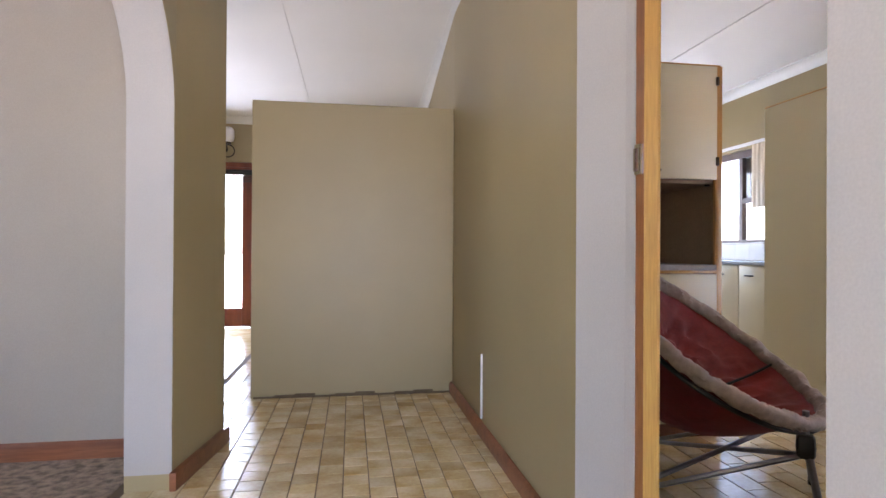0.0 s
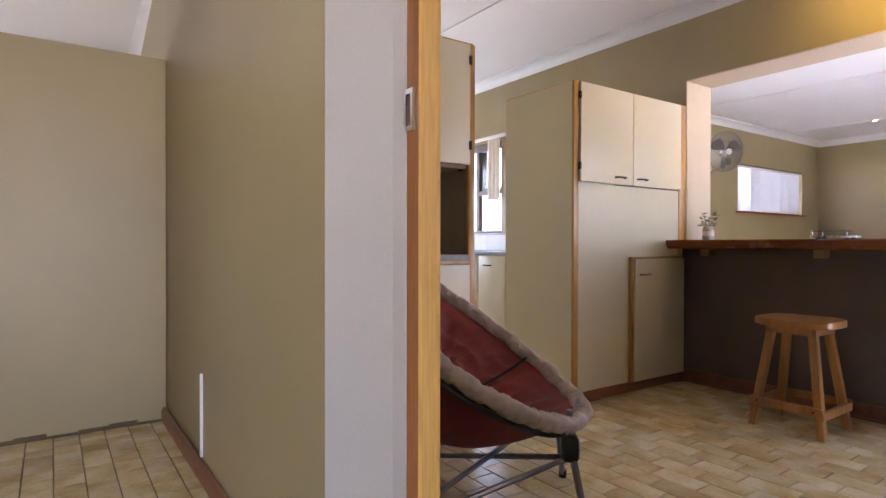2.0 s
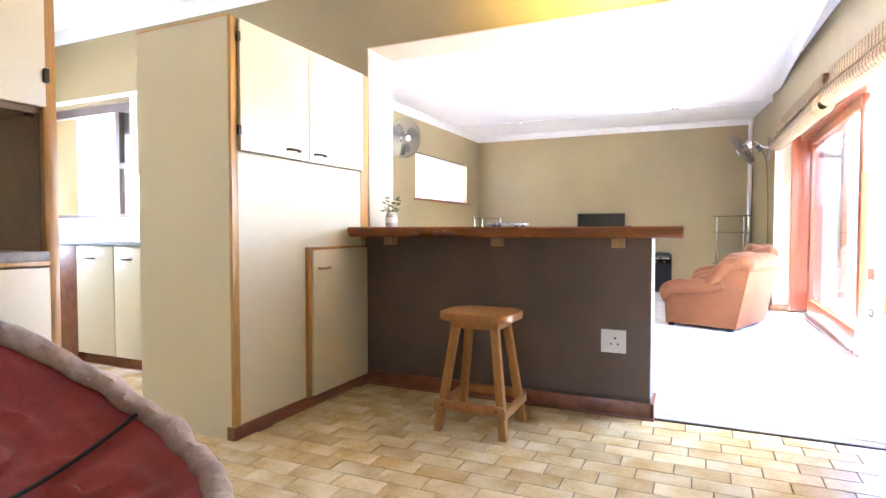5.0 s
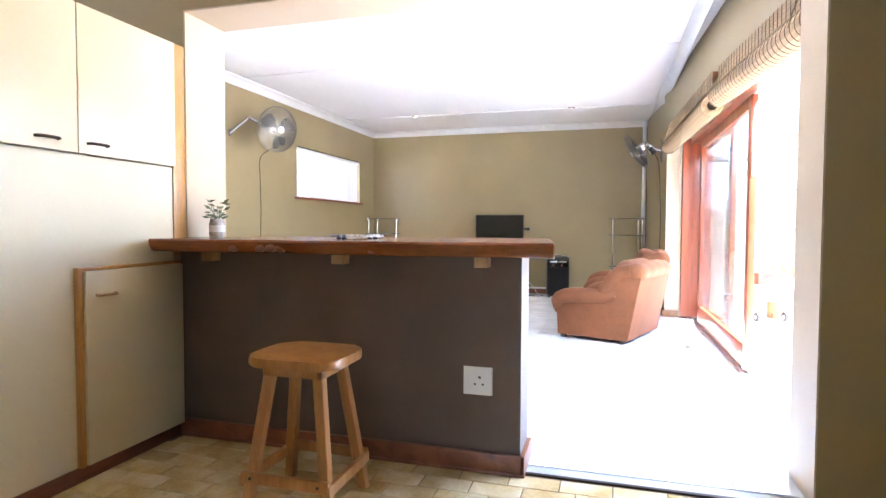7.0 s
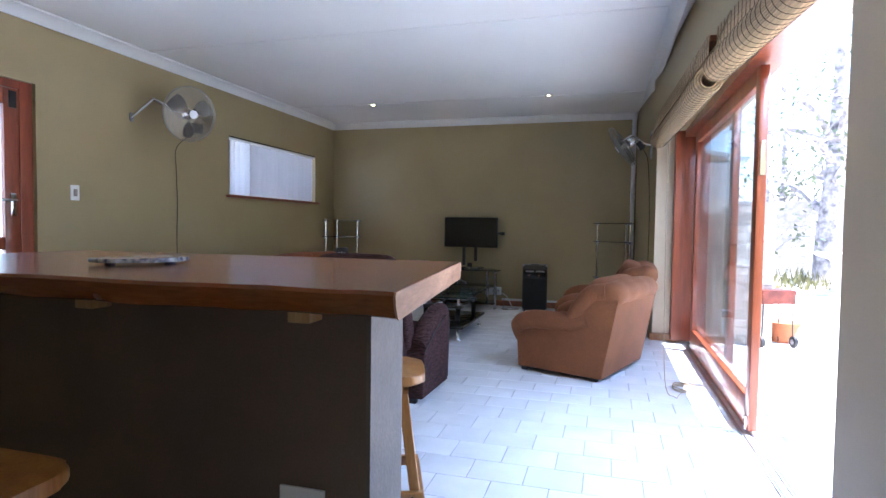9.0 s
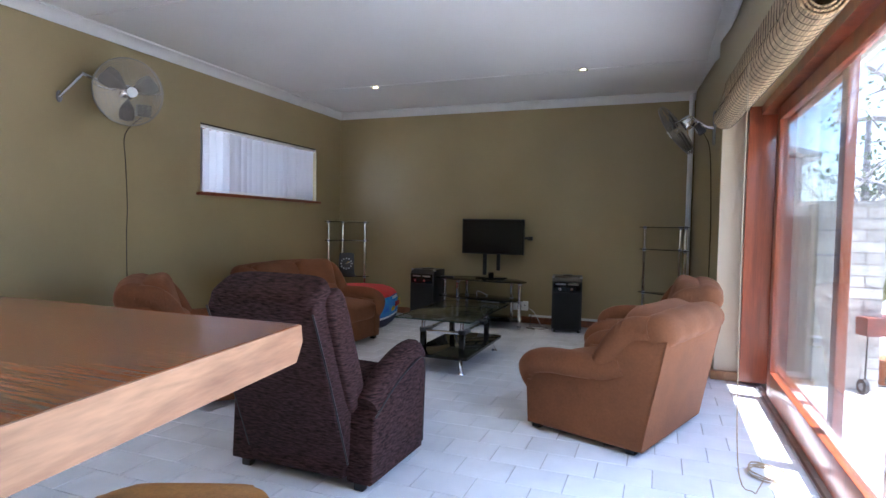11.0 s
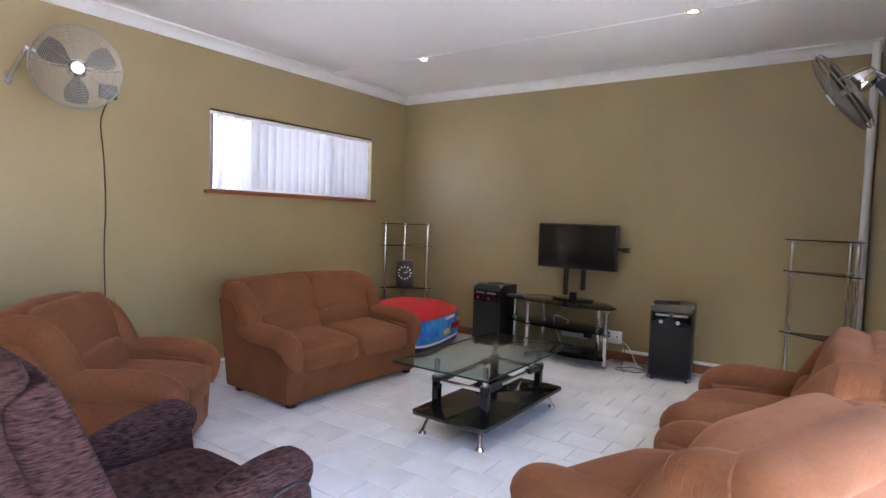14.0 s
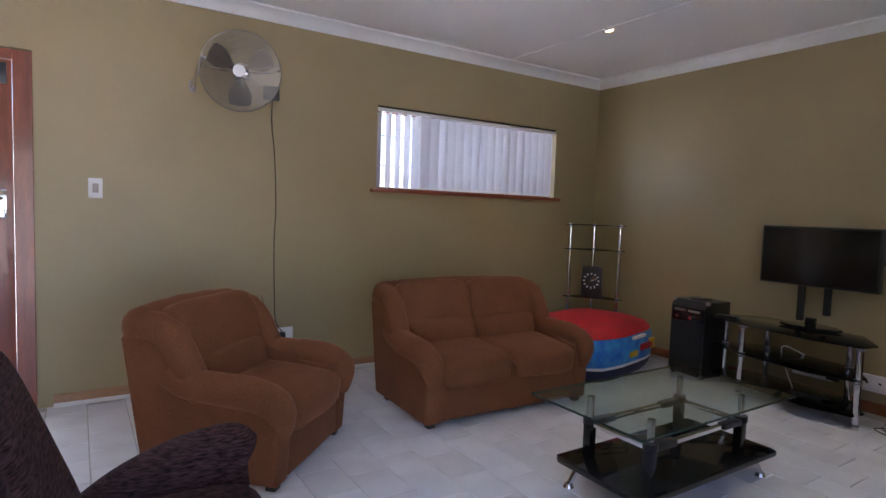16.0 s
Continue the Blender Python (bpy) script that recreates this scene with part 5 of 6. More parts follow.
loudspeaker("black loudspeaker cabinet with silver knobs by the white cables", pose(9.70, 1.53, 0, 0, 0, 8))
loudspeaker("black loudspeaker cabinet beside the corner rack", pose(9.76, 3.24, 0, 0, 0, -6))

# coffee table
ct = thing("coffee_table", "clear glass coffee table on a black base with chrome feet", "table", pose(7.89, 2.18, 0, 0, 0, 0))
ob = part("glass_top", B(-0.60, 0.53, -0.31, 0.31, 0.425, 0.435, bevel=0.002), TABLE_GLASS, ct, "clear glass top")
ob.visible_shadow = False
part("glass_edge", boxes([(-0.602, 0.532, -0.3125, -0.309, 0.4255, 0.4345), (-0.602, 0.532, 0.309, 0.3125, 0.4255, 0.4345), (-0.6025, -0.599, -0.309, 0.309, 0.4255, 0.4345), (0.529, 0.5325, -0.309, 0.309, 0.4255, 0.4345)]), GLASS_EDGE, ct, "dark green polished glass edge", 0)
part("base_board", PR([(-0.50, -0.22), (-0.48, -0.25), (0.51, -0.25), (0.53, -0.22), (0.53, 0.22), (0.51, 0.25), (-0.48, 0.25), (-0.50, 0.22)], "z", 0.115, 0.14, bevel=0.003), BLACK_GLOSS, ct, "glossy black base board")
for x in (-0.36, 0.32):
    for y in (-0.165, 0.165):
        lg = part("leg", B(x - 0.022, x + 0.022, y - 0.022, y + 0.022, 0.14, 0.31, bevel=0.008), BLACK_GLOSS, ct, "black post")
        part("chrome_peg", T([(x, y, 0.31), (x, y, 0.425)], 0.016, 14), CHROME, lg, "chrome peg")
        part("collar", T([(x, y, 0.295), (x, y, 0.325)], 0.032, 14), BLACK, lg)
for y in (-0.165, 0.165):
    part("side_bar", B(-0.36, -0.20, y - 0.02, y + 0.02, 0.285, 0.315, bevel=0.004), BLACK, ct)
    part("side_bar", B(0.16, 0.32, y - 0.02, y + 0.02, 0.285, 0.315, bevel=0.004), BLACK, ct)
    part("chrome_bar", B(-0.20, 0.16, y - 0.012, y + 0.012, 0.29, 0.31, bevel=0.003), CHROME, ct, "chrome stretcher")
for x in (-0.36, 0.32):
    part("chrome_bar", B(x - 0.012, x + 0.012, -0.165, 0.165, 0.29, 0.31, bevel=0.003), CHROME, ct)
for sx, sy in ((-1, -1), (1, -1), (-1, 1), (1, 1)):
    x, y = 0.015 + sx * 0.42, sy * 0.17
    ft = part("foot", T([(x, y, 0.115), (x + sx * 0.045, y + sy * 0.025, 0.012)], 0.013, 10), CHROME, ct, "splayed chrome foot")
    part("foot_pad", T([(x + sx * 0.045, y + sy * 0.025, 0), (x + sx * 0.045, y + sy * 0.025, 0.016)], [0.026, 0.018], 14), CHROME, ft)


def velour_seat(name, label, category, m, width, seats, group=""):
    """Armchair or sofa in velour: local +y is the way it faces, origin on the floor at its middle."""
    s = thing(name, label, category, m, group)
    s.scale = (1, 1, 0.95)
    W = width / 2
    # shell: sides and back in one soft body
    out = [(-0.30, 0.035), (0.34, 0.035), (0.355, 0.30), (0.34, 0.42), (0.0, 0.45), (-0.15, 0.56), (-0.24, 0.70), (-0.41, 0.70)]
    for sx in (-1, 1):
        a, b = sorted((sx * (W - 0.15), sx * (W - 0.02)))
        part("side", PR(out, "x", a, b, bevel=0.02, seg=3), VELOUR, s, "velour side")
        xs = sx * (W - 0.065)
        arm = smooth_path([(xs, -0.20, 0.50), (xs + sx * 0.004, -0.10, 0.468), (xs + sx * 0.012, 0.06, 0.462), (xs + sx * 0.016, 0.22, 0.455), (xs + sx * 0.012, 0.325, 0.415), (xs, 0.352, 0.33), (xs - sx * 0.01, 0.348, 0.26)], 5)
        n = len(arm)
        rad = [0.068 + 0.014 * math.sin(math.pi * min(1, i / n * 1.2)) - (0.040 * max(0, (i / n - 0.72) / 0.28)) for i in range(n)]
        part("armrest", tube(bmesh.new(), arm, rad, 18, flat=0.95), VELOUR, s, "rounded padded armrest", 70)
        wing = smooth_path([(xs, -0.035, 0.41), (xs, -0.09, 0.50), (xs, -0.165, 0.635), (xs, -0.24, 0.715), (xs, -0.34, 0.735)], 5)
        part("back_side", tube(bmesh.new(), wing, [0.062 + 0.012 * min(1, i / 12) for i in range(len(wing))], 16), VELOUR, s, "padded side of the back", 70)
        for k in range(7):
            y = -0.19 - 0.026 * k
            part("pleat", T(smooth_path([(xs + sx * 0.060, y, 0.775 - 0.004 * k), (xs + sx * 0.082, y + 0.006, 0.725), (xs + sx * 0.074, y + 0.012, 0.685)], 3), 0.0015, 5), VELOUR, s)
        for k in range(5):
            part("pleat", T(smooth_path([(xs + sx * 0.070, 0.315 - 0.004 * k, 0.43 - 0.026 * k), (xs + sx * 0.02, 0.40 - 0.004 * k, 0.41 - 0.026 * k)], 3), 0.0035, 5), VELOUR, s)
    part("front_panel", B(-W + 0.13, W - 0.13, 0.26, 0.345, 0.04, 0.34, bevel=0.02), VELOUR, s)
    bk = [(-0.428, 0.68), (-0.322, 0.04), (-0.26, 0.04), (-0.22, 0.35), (-0.28, 0.68)]
    part("back_panel", PR(bk, "x", -W + 0.022, W - 0.022, bevel=0.006, seg=2), VELOUR, s, "smooth velour back")
    for sx in (-1, 1):
        part("seam", T([(sx * (W - 0.022), -0.318, 0.05), (sx * (W - 0.022), -0.424, 0.67)], 0.005, 6), VELOUR, s)
    bm = bmesh.new()
    path, rad = [], []
    for k in range(33):
        f = 0.5 - 0.5 * math.cos(math.pi * k / 32)
        d = min(f, 1 - f) * 2 * W
        path.append((-W + 0.005 + (2 * W - 0.01) * f, -0.355 - 0.02 * math.sin(math.pi * f), 0.715 + 0.02 * math.sin(math.pi * f)))
        rad.append(max(0.012, 0.098 * math.sqrt(max(0.0, 1 - (1 - min(1, d / 0.075)) ** 2))) + 0.004 * noise.noise(Vector((f * 14, 2.0, W))))
    part("back_roll", tube(bm, path, rad, 18), VELOUR, s, "rolled top of the back", 70)
    sw = (width - 0.26) / seats
    for k in range(seats):
        x = -W + 0.13 + sw * (k + 0.5)
        part("seat_cushion", P((sw * 1.04, 0.66, 0.20), 0.42, pose(x, 0.07, 0.340, -3, 0, 0), 32, 16, 0.05), VELOUR, s, "plump seat cushion", 80)
        part("back_cushion", P((sw * (1.26 if seats == 1 else 1.10), 0.25, 0.46), 0.42, pose(x * (1 if seats == 1 else 1.08), -0.235, 0.60, 16, 0, 0), 32, 16, 0.03), VELOUR, s, "padded back cushion", 80)
        part("lumbar_cushion", P((sw * 1.0, 0.20, 0.22), 0.6, pose(x, -0.135, 0.475, 10, 0, 0), 28, 14, 0.06), VELOUR, s, "lumbar cushion", 80)
    for sx in (-1, 1):
        for y in (-0.25, 0.30):
            part("foot", B(sx * (W - 0.08) - 0.025, sx * (W - 0.08) + 0.025, y - 0.025, y + 0.025, 0, 0.05, bevel=0.006), BLACK, s, "black block foot")
    return s


velour_seat("sofa", "rust brown velour two-seat sofa with rounded arms", "sofa", pose(7.82, 3.57, 0, 0, 0, 178), 1.30, 2)
velour_seat("armchair", "rust brown velour armchair facing the coffee table", "armchair", pose(6.79, 0.79, 0, 0, 0, -21), 0.90, 1, "velour armchairs").scale = (1, 1.02, 0.89)
velour_seat("armchair", "rust brown velour armchair near the corner rack", "armchair", pose(7.84, 0.64, 0, 0, 0, -1), 0.90, 1, "velour armchairs").scale = (1, 1.02, 0.96)
velour_seat("armchair", "rust brown velour armchair against the olive wall", "armchair", pose(6.27, 3.45, 0, 0, 0, -135), 0.82, 1, "velour armchairs")

# recliner
rl = thing("recliner", "dark purple-brown woven recliner chair", "armchair", pose(5.66, 2.06, 0, 0, 0, -92))
rl.scale = (0.93, 0.78, 0.96)
for sx in (-1, 1):
    a, b = sorted((sx * 0.27, sx * 0.41))
    out = [(-0.28, 0.04), (0.36, 0.04), (0.385, 0.42), (0.375, 0.525), (0.33, 0.545), (0.10, 0.52), (-0.10, 0.44), (-0.26, 0.34)]
    part("arm_panel", PR(out, "x", a, b, bevel=0.012, seg=3), WEAVE, rl, "woven arm side")
    path = smooth_path([(sx * 0.34, -0.22, 0.36), (sx * 0.34, -0.05, 0.455), (sx * 0.34, 0.14, 0.515), (sx * 0.34, 0.32, 0.535), (sx * 0.34, 0.385, 0.50)], 5)
    part("arm_pad", tube(bmesh.new(), path, 0.072, 14, flat=0.9), WEAVE, rl, "padded armrest", 70)
    part("piping", T(smooth_path([(sx * 0.412, -0.25, 0.34), (sx * 0.412, -0.05, 0.43), (sx * 0.412, 0.15, 0.49), (sx * 0.412, 0.36, 0.505), (sx * 0.405, 0.387, 0.30), (sx * 0.40, 0.387, 0.06)], 5), 0.005, 6), BLACK, rl)
part("base", B(-0.27, 0.27, -0.30, 0.32, 0.05, 0.30, bevel=0.02), WEAVE, rl)
part("front_panel", B(-0.265, 0.265, 0.31, 0.385, 0.06, 0.38, bevel=0.025), WEAVE, rl)
part("seat_cushion", P((0.55, 0.60, 0.19), 0.4, pose(0, 0.10, 0.37), 32, 16, 0.015), WEAVE, rl, "seat cushion", 80)
bk = [(-0.29, 0.10), (-0.17, 0.14), (-0.28, 0.42), (-0.49, 0.85), (-0.60, 0.88), (-0.625, 0.83)]
part("back_shell", PR(bk, "x", -0.285, 0.285, bevel=0.015, seg=3), WEAVE, rl, "tall woven back")
part("back_cushion", P((0.50, 0.20, 0.60), 0.42, pose(0, -0.33, 0.64, 25, 0, 0), 32, 16, 0.015), WEAVE, rl, "padded back cushion", 80)
part("headrest", P((0.575, 0.24, 0.15), 0.45, pose(0, -0.525, 0.875, 25, 0, 0), 32, 14, 0.015), WEAVE, rl, "padded head roll", 80)
for sx in (-1, 1):
    part("back_wing", P((0.10, 0.16, 0.60), 0.4, pose(sx * 0.268, -0.335, 0.635, 25, 0, 0), 20, 16), WEAVE, rl, "side wing of the back", 80)
    part("piping", T(smooth_path([(sx * 0.287, -0.29, 0.12), (sx * 0.287, -0.46, 0.50), (sx * 0.287, -0.622, 0.83)], 5), 0.005, 6), BLACK, rl)
    for y in (-0.24, 0.32):
        part("foot", B(sx * 0.33 - 0.025, sx * 0.33 + 0.025, y - 0.025, y + 0.025, 0, 0.045, bevel=0.006), BLACK, rl)

# bean bag
bb = thing("bean_bag", "red and blue printed bean bag with a navy base", "bean bag", pose(9.16, 3.88, 0, 0, 0, 14))
bb.scale = (1.27, 1.15, 1.12)


def bag_ring(z, a, b, n=40):
    out = []
    for k in range(n):
        t = 2 * math.pi * k / n
        c, s = math.cos(t), math.sin(t)
        f = 1 + 0.035 * noise.noise(Vector((c * 3, s * 3, z * 6)))
        out.append((a * f * math.copysign(abs(c) ** 0.6, c), b * f * math.copysign(abs(s) ** 0.6, s), z))
    return out


def lathe(rings, cap0=True, cap1=True):
    bm = bmesh.new()
    vs = [[bm.verts.new(p) for p in r] for r in rings]
    n = len(vs[0])
    for a, b in zip(vs, vs[1:]):
        for k in range(n):
            bm.faces.new((a[k], a[(k + 1) % n], b[(k + 1) % n], b[k]))
    if cap0:
        bm.faces.new(vs[0][::-1])
    if cap1:
        bm.faces.new(vs[-1])
    return bm


part("base", lathe([bag_ring(0.0, 0.42, 0.34), bag_ring(0.04, 0.445, 0.365), bag_ring(0.085, 0.45, 0.37)]), NAVY, bb, "navy base band", 60)
part("white_band", lathe([bag_ring(0.085, 0.452, 0.372), bag_ring(0.105, 0.455, 0.375)]), WHITE, bb, "white stripe", 60)
part("side_band", lathe([bag_ring(0.105, 0.454, 0.374), bag_ring(0.18, 0.462, 0.382), bag_ring(0.25, 0.458, 0.378), bag_ring(0.30, 0.445, 0.365)]), BLUE_BAG, bb, "blue printed side", 60)
part("top", lathe([bag_ring(0.295, 0.45, 0.37), bag_ring(0.33, 0.42, 0.34), bag_ring(0.365, 0.33, 0.26), bag_ring(0.385, 0.2, 0.15), bag_ring(0.39, 0.05, 0.04)]), RED_BAG, bb, "red cloth top", 60)
for x0, x1, z0, z1, mt in ((0.06, 0.24, 0.165, 0.215, RED_BAG), (0.20, 0.27, 0.16, 0.235, YELLOW), (-0.08, 0.02, 0.14, 0.18, YELLOW), (-0.05, 0.12, 0.262, 0.285, WHITE)):
    part("print_patch", boxes([(x0, x1, -0.392, -0.372, z0, z1)], 0.006), mt, bb, "printed colour patch")

# ---- outside ----
structure("ground", B(-150, 150, -150, 150, -0.09, -0.045), PAVING, "pale sunlit paving and ground round the house")
structure("roof_eave", boxes([(2.4, 10.5, -0.72, -0.24, 2.42, 2.56), (2.4, 10.5, -0.76, -0.72, 2.38, 2.60)], 0.004), WHITE, "white boarded eave over the sliding door")
structure("roof", boxes([(-4.7, 3.85, -1.95, 7.9, C + 0.1, C + 0.22), (3.85, 10.5, -0.76, 5.1, C + 0.1, C + 0.22)]), ROOF, "roof over the house")


def brick_wall(name, label, x0, y0, x1, y1, h, t=0.11, brick=(0.22, 0.075)):
    """A wall of single bricks with recessed mortar, from one ground point to the other."""
    a, b = Vector((x0, y0, 0)), Vector((x1, y1, 0))
    L, ang = (b - a).length, math.degrees(math.atan2(y1 - y0, x1 - x0))
    ob = thing(name, label, "wall", pose(x0, y0, -0.045, 0, 0, ang))
    part("mortar", B(0.004, L - 0.004, -t / 2 + 0.006, t / 2 - 0.006, 0, h - 0.004), MORTAR, ob, smooth=0)
    verts, faces = [], []
    rnd = random.Random(7)
    for r in range(int(h / (brick[1] + 0.012))):
        z = r * (brick[1] + 0.012) + 0.006
        x = -(r % 2) * brick[0] / 2
        while x < L:
            p, q = max(0, x), min(L, x + brick[0])
            if q - p > 0.03:
                o = rnd.uniform(-0.003, 0.003)
                n = len(verts)
                verts += [(u, v, w) for u in (p, q) for v in (-t / 2 + o, t / 2 + o) for w in (z, z + brick[1])]
                faces += [(n, n + 1, n + 3, n + 2), (n + 4, n + 6, n + 7, n + 5), (n, n + 4, n + 5, n + 1), (n + 2, n + 3, n + 7, n + 6), (n + 1, n + 5, n + 7, n + 3), (n, n + 2, n + 6, n + 4)]
            x += brick[0] + 0.012
    me = bpy.data.meshes.new("bricks")
    me.from_pydata(verts, [], faces)
    me.materials.append(BRICK_OUT)
    bo = new("bricks", me)
    bo.parent = ob
    tagged(bo, kind="stuff")
    return ob


brick_wall("brick_pier", "whitewashed brick pier by the side gate", 8.62, -0.98, 8.62, -0.55, 1.42, 0.36)
brick_wall("side_wall", "low whitewashed brick wall beyond the gate", 9.2, -0.9, 13.5, -1.4, 1.25)
brick_wall("boundary_wall", "pale brick garden boundary wall", 17.2, -14.0, 18.9, 2.5, 1.9, 0.22, (0.44, 0.16))
gt = thing("side_gate", "dark timber gate between house and brick pier", "gate", pose(8.66, -0.40, -0.045))
for k in range(4):
    part("board", B(-0.012, 0.012, -0.145 + k * 0.072, -0.078 + k * 0.072, 0.05, 1.32, bevel=0.003), GATE, gt)
part("rail", B(0.012, 0.035, -0.145, 0.14, 0.25, 0.33), GATE, gt)
part("rail", B(0.012, 0.035, -0.145, 0.14, 1.0, 1.08), GATE, gt)
part("post", B(-0.03, 0.03, 0.14, 0.17, 0, 1.36), GATE, gt)
hs = thing("neighbour_house", "grey plastered neighbouring house with a sheet roof", "house", pose(26, 1.2, -0.045))
part("wall", B(-3, 6, -4.5, 4.0, 0, 3.4), GREY_WALL, hs)
part("roof", PR([(-4.9, 3.35), (-0.2, 4.5), (4.5, 3.35), (4.5, 3.5), (-0.2, 4.66), (-4.9, 3.5)], "x", -3.5, 6.5), ROOF, hs, "low pitched sheet roof")


def tree(label, x, y, h, trunk, crown, leaves, seed):
    t = thing("tree", label, "tree", pose(x, y, -0.045), "garden trees")
    rnd = random.Random(seed)
    bm = bmesh.new()
    lean = Vector((rnd.uniform(-0.3, 0.3), rnd.uniform(-0.3, 0.3), 0))
    pts = [Vector((0, 0, 0)), Vector((0.05, 0.03, h * 0.12)), lean * 0.4 + Vector((0, 0, h * 0.4)), lean + Vector((0, 0, h * 0.8))]
    sp = smooth_path(pts, 5)
    tube(bm, sp, [trunk * (1.5 if i == 0 else 1.1 - 0.75 * i / len(sp)) for i in range(len(sp))], 10)
    tips = []
    for k in range(11):
        a, f = rnd.uniform(0, 6.3), rnd.uniform(0.35, 0.8)
        b0 = sp[int(f * (len(sp) - 1))]
        d = Vector((math.cos(a), math.sin(a), rnd.uniform(0.25, 0.9))) * crown * rnd.uniform(0.5, 1.0)
        mid = b0 + d * 0.5 + Vector((0, 0, 0.2))
        tube(bm, smooth_path([b0, mid, b0 + d], 4), [trunk * 0.32 * (1 - 0.085 * i) for i in range(9)], 6)
        tips += [b0 + d, mid]
        for j in range(4):
            e = b0 + d * rnd.uniform(0.5, 1)
            u = Vector((rnd.uniform(-1, 1), rnd.uniform(-1, 1), rnd.uniform(0, 1))) * crown * 0.35
            tube(bm, [e, e + u * 0.6, e + u], [trunk * 0.1, trunk * 0.06, trunk * 0.03], 5)
            tips.append(e + u)
    part("trunk", bm, BARK, t, "rough bark trunk and limbs", 50)
    if leaves:
        verts, faces = [], []
        for k in range(leaves):
            c = rnd.choice(tips) + Vector((rnd.gauss(0, 1), rnd.gauss(0, 1), rnd.gauss(0, 0.8))) * crown * 0.16
            u = Vector((rnd.uniform(-1, 1), rnd.uniform(-1, 1), rnd.uniform(-1, 1))).normalized() * 0.07
            v = u.orthogonal().normalized() * 0.035
            n = len(verts)
            verts += [c - u, c - v, c + u, c + v]
            faces.append((n, n + 1, n + 2, n + 3))
        me = bpy.data.meshes.new("crown")
        me.from_pydata([tuple(v) for v in verts], [], faces)
        me.materials.append(LEAF)
        co = new("crown", me)
        co.parent = t
        tagged(co, label="loose green leaves", kind="stuff")
    return t


tree("leafy garden tree beyond the boundary wall", 20.5, -4.2, 5.0, 0.16, 2.2, 350, 3)
tree("leafy tree behind the neighbouring house", 22.5, 2.2, 6.0, 0.2, 2.6, 1500, 11)
tree("bare branched tree near the boundary wall", 16.4, -2.9, 4.2, 0.07, 1.6, 120, 5)
tree("old tree with a thick dark trunk", 16.6, -4.15, 6.5, 0.30, 2.4, 500, 9)
gb = bmesh.new()
rnd = random.Random(2)
for k in range(1400):
    x, y = rnd.uniform(14.6, 17.2), rnd.uniform(-9, 1.5)
    hgt = rnd.uniform(0.08, 0.35)
    q = [gb.verts.new(p) for p in ((x, y, -0.045), (x + 0.02, y + 0.03, -0.045), (x + rnd.uniform(-0.12, 0.12), y + rnd.uniform(-0.12, 0.12), hgt))]
    gb.faces.new(q)
link("garden_grass", gb, GRASS, None, "dry grass tufts along the garden wall", 0, "stuff")
bbath = thing("bird_bath", "white stone pedestal bird bath in the garden", "bird bath", pose(13.8, -3.35, -0.045))
part("pedestal", T([(0, 0, 0), (0, 0, 0.06), (0, 0, 0.10), (0, 0, 0.35), (0, 0, 0.6), (0, 0, 0.66)], [0.2, 0.2, 0.09, 0.07, 0.09, 0.14], 16), PAVING, bbath)
part("bowl", T([(0, 0, 0.66), (0, 0, 0.72), (0, 0, 0.77)], [0.16, 0.34, 0.38], 20), PAVING, bbath)
br = thing("barbecue", "rusty red box barbecue on thin legs with wheels", "barbecue", pose(8.50, -0.98, -0.045, 0, 0, 20))
br.scale = (0.78, 0.78, 0.86)
part("fire_box", B(-0.16, 0.16, -0.22, 0.22, 0.50, 0.66, bevel=0.01), RED_METAL, br, "rusty red fire box")
for sx, sy in ((-0.13, -0.19), (0.13, -0.19), (-0.13, 0.19), (0.13, 0.19)):
    part("leg", T([(sx, sy, 0.52), (sx * 1.1, sy * 1.1, 0.02)], 0.008, 6), BLACK, br)
for sy in (-0.22, 0.22):
    wh = part("wheel", T([(-0.14, sy - 0.02, 0.065), (-0.14, sy + 0.02, 0.065)], 0.065, 20), BLACK, br, "black wheel")
    part("hub", T([(-0.14, sy - 0.024, 0.065), (-0.14, sy + 0.024, 0.065)], 0.03, 14), STEEL, wh)
fp = thing("flower_pot", "orange terracotta pot on the paving", "pot", pose(8.75, -1.16, -0.045))
part("pot", T([(0, 0, 0), (0, 0, 0.17), (0, 0, 0.172), (0, 0, 0.21)], [0.10, 0.145, 0.16, 0.165], 20), TERRACOTTA, fp)
mo = thing("moon_ornament", "small dark crescent ornament hanging from the eave", "ornament", pose(5.5, -0.62, 2.0))
pts = [(0.0, 0.07 * math.cos(a), 0.07 * math.sin(a) + 0.05) for a in [radians(110 + k * 14) for k in range(16)]]
part("crescent", T(pts, [0.004 + 0.016 * math.sin(math.pi * k / 15) for k in range(16)], 8), BRONZE, mo)
part("string", T([(0, 0, 0.12), (0, 0, 0.42)], 0.002, 5), CABLE, mo)

# ---- floor pieces ----


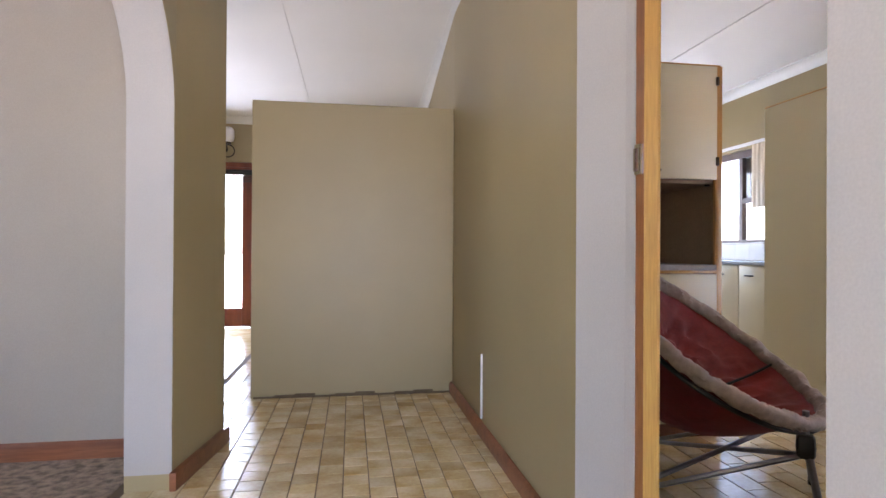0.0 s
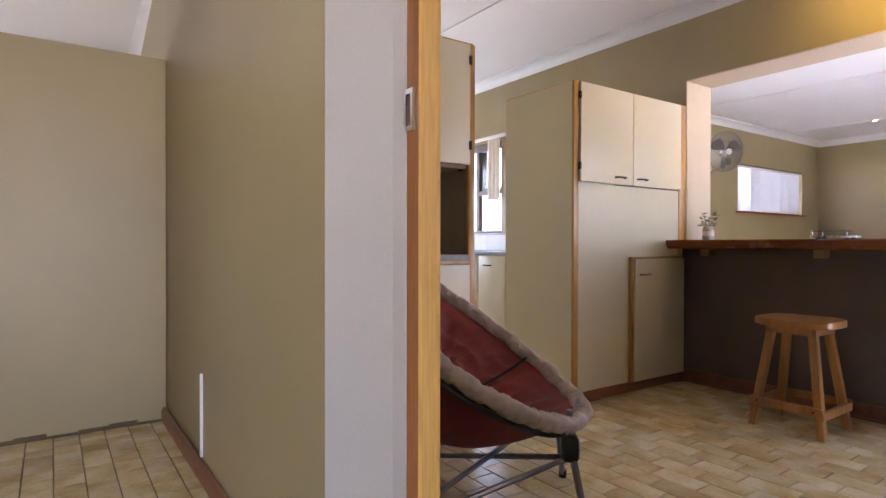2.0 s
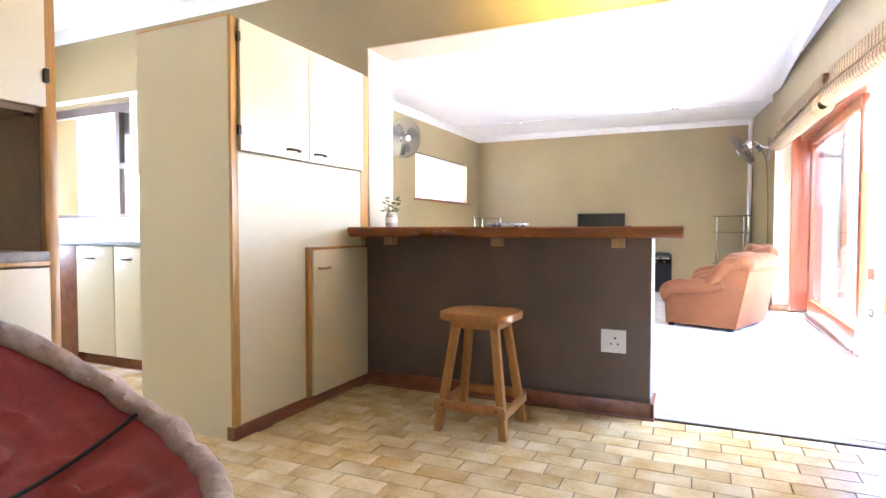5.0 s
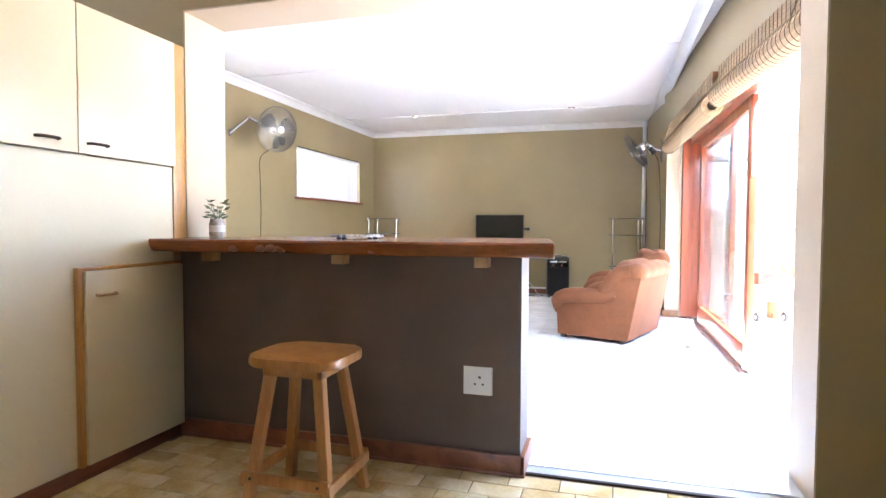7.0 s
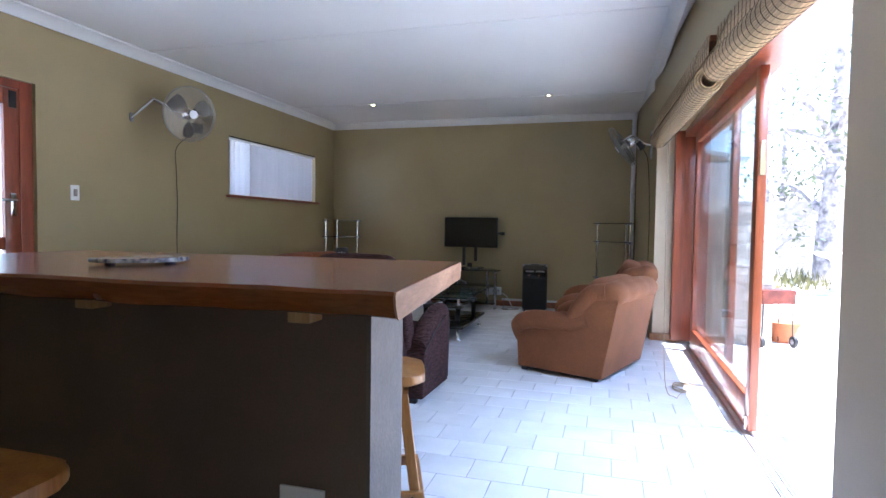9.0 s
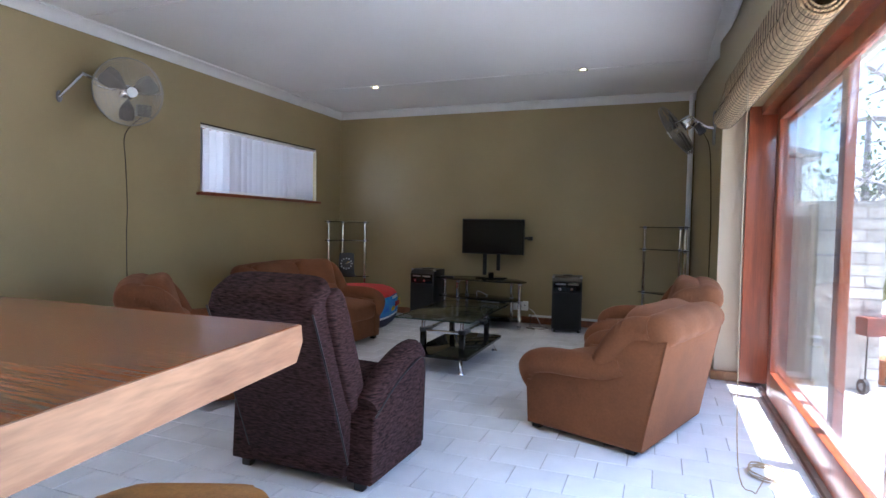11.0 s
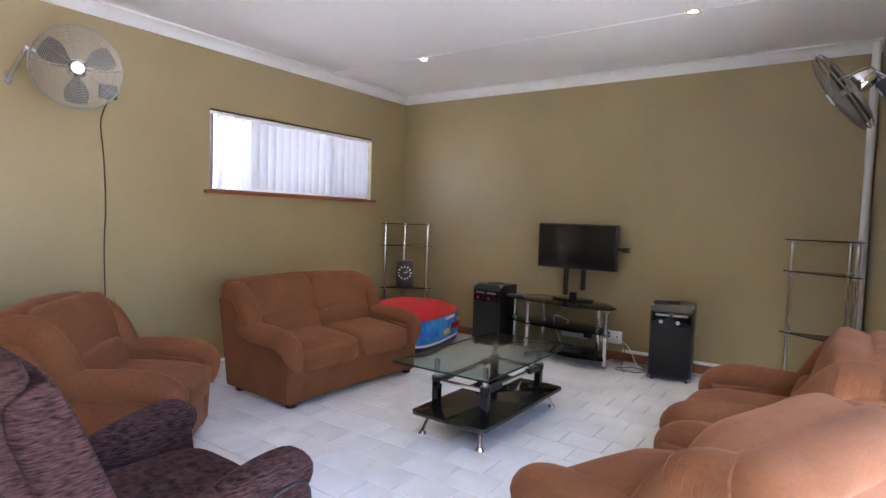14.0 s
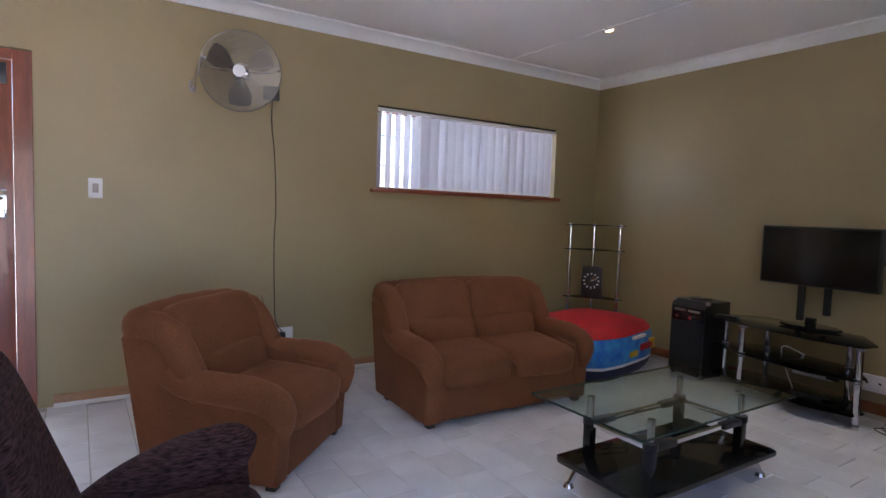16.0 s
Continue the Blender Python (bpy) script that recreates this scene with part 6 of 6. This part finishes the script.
def tile_mesh(name, w, l, mat):
    bm = bmesh.new()
    g, c = 0.0022, 0.0018
    lo = [bm.verts.new((x, y, -0.008)) for x, y in ((-w / 2 + g, -l / 2 + g), (w / 2 - g, -l / 2 + g), (w / 2 - g, l / 2 - g), (-w / 2 + g, l / 2 - g))]
    mid = [bm.verts.new((v.co.x, v.co.y, -c)) for v in lo]
    top = [bm.verts.new((v.co.x - math.copysign(c, v.co.x), v.co.y - math.copysign(c, v.co.y), 0)) for v in lo]
    for a, b in ((lo, mid), (mid, top)):
        for k in range(4):
            bm.faces.new((a[k], a[(k + 1) % 4], b[(k + 1) % 4], b[k]))
    bm.faces.new(top)
    me = bpy.data.meshes.new(name)
    bm.to_mesh(me)
    bm.free()
    me.materials.append(mat)
    return me


def lay(floor, x0, x1, y0, y1, w, l, ox, oy, step, near, mat, rest_mat, gap, halves=0.0):
    """Tiles in courses along y over the bed, clear of gap(x, y); those in near are single pieces, the others one joined part."""
    whole, half = tile_mesh("tile", w, l, mat), tile_mesh("half_tile", w, l / 2, mat)
    verts, faces = [], []
    polys = [tuple(p.vertices) for p in whole.polygons]
    rnd = random.Random(5)
    for i in range(math.floor((x0 - ox) / w), math.ceil((x1 - ox) / w)):
        cx = ox + (i + 0.5) * w
        if not x0 + w * 0.45 < cx < x1 - w * 0.45:
            continue
        shift = oy + l * ((i * step) % 1.0) + 0.006 * math.sin(i * 2.3)
        for j in range(math.floor((y0 - shift) / l), math.ceil((y1 - shift) / l)):
            slot = shift + (j + 0.5) * l
            split = rnd.random() < halves
            for cy in (slot - l / 4, slot + l / 4) if split else (slot,):
                if not y0 < cy < y1 or gap(cx, cy):
                    continue
                me = half if split else whole
                dz = rnd.uniform(-0.0006, 0.0006)
                if near[0] < cx < near[1] and near[2] < cy < near[3]:
                    t = bpy.data.objects.new("tile", me)
                    scene.collection.objects.link(t)
                    t.parent = floor
                    t.location = (cx, cy, dz)
                else:
                    n = len(verts)
                    verts += [(v.co.x + cx, v.co.y + cy, v.co.z + dz) for v in me.vertices]
                    faces += [tuple(q + n for q in f) for f in polys]
    rest = bpy.data.meshes.new("tiles_rest")
    rest.from_pydata(verts, [], faces)
    rest.materials.append(rest_mat)
    ro = new("tiles_rest", rest)
    ro.parent = floor
    tagged(ro, kind="stuff")


lay(FLOOR_K, 0.31, 3.42, -1.6, 6.4, 0.107, 0.205, 3.40, 0.05, 0.37, (1.15, 3.42, 0.2, 2.85), TILE_K, TILE_K_REST, lambda x, y: x > 2.4 and y > 2.93 and y < 3.45)
lay(FLOOR_H, -1.345, 0.31, -1.6, 7.45, 0.107, 0.205, 0.29, 0.0, 0.37, (-1.09, 0.25, 1.6, 3.9), TILE_K, TILE_K_REST, lambda x, y: False, 0.6)
lay(FLOOR_L, 3.44, X1, -0.3, Y1, 0.205, 0.25, 4.75, 0.828, 0.5, (4.2, 8.3, 0.2, 3.6), TILE_L, TILE_L_REST, lambda x, y: x > 8.18 and y < 0.2)
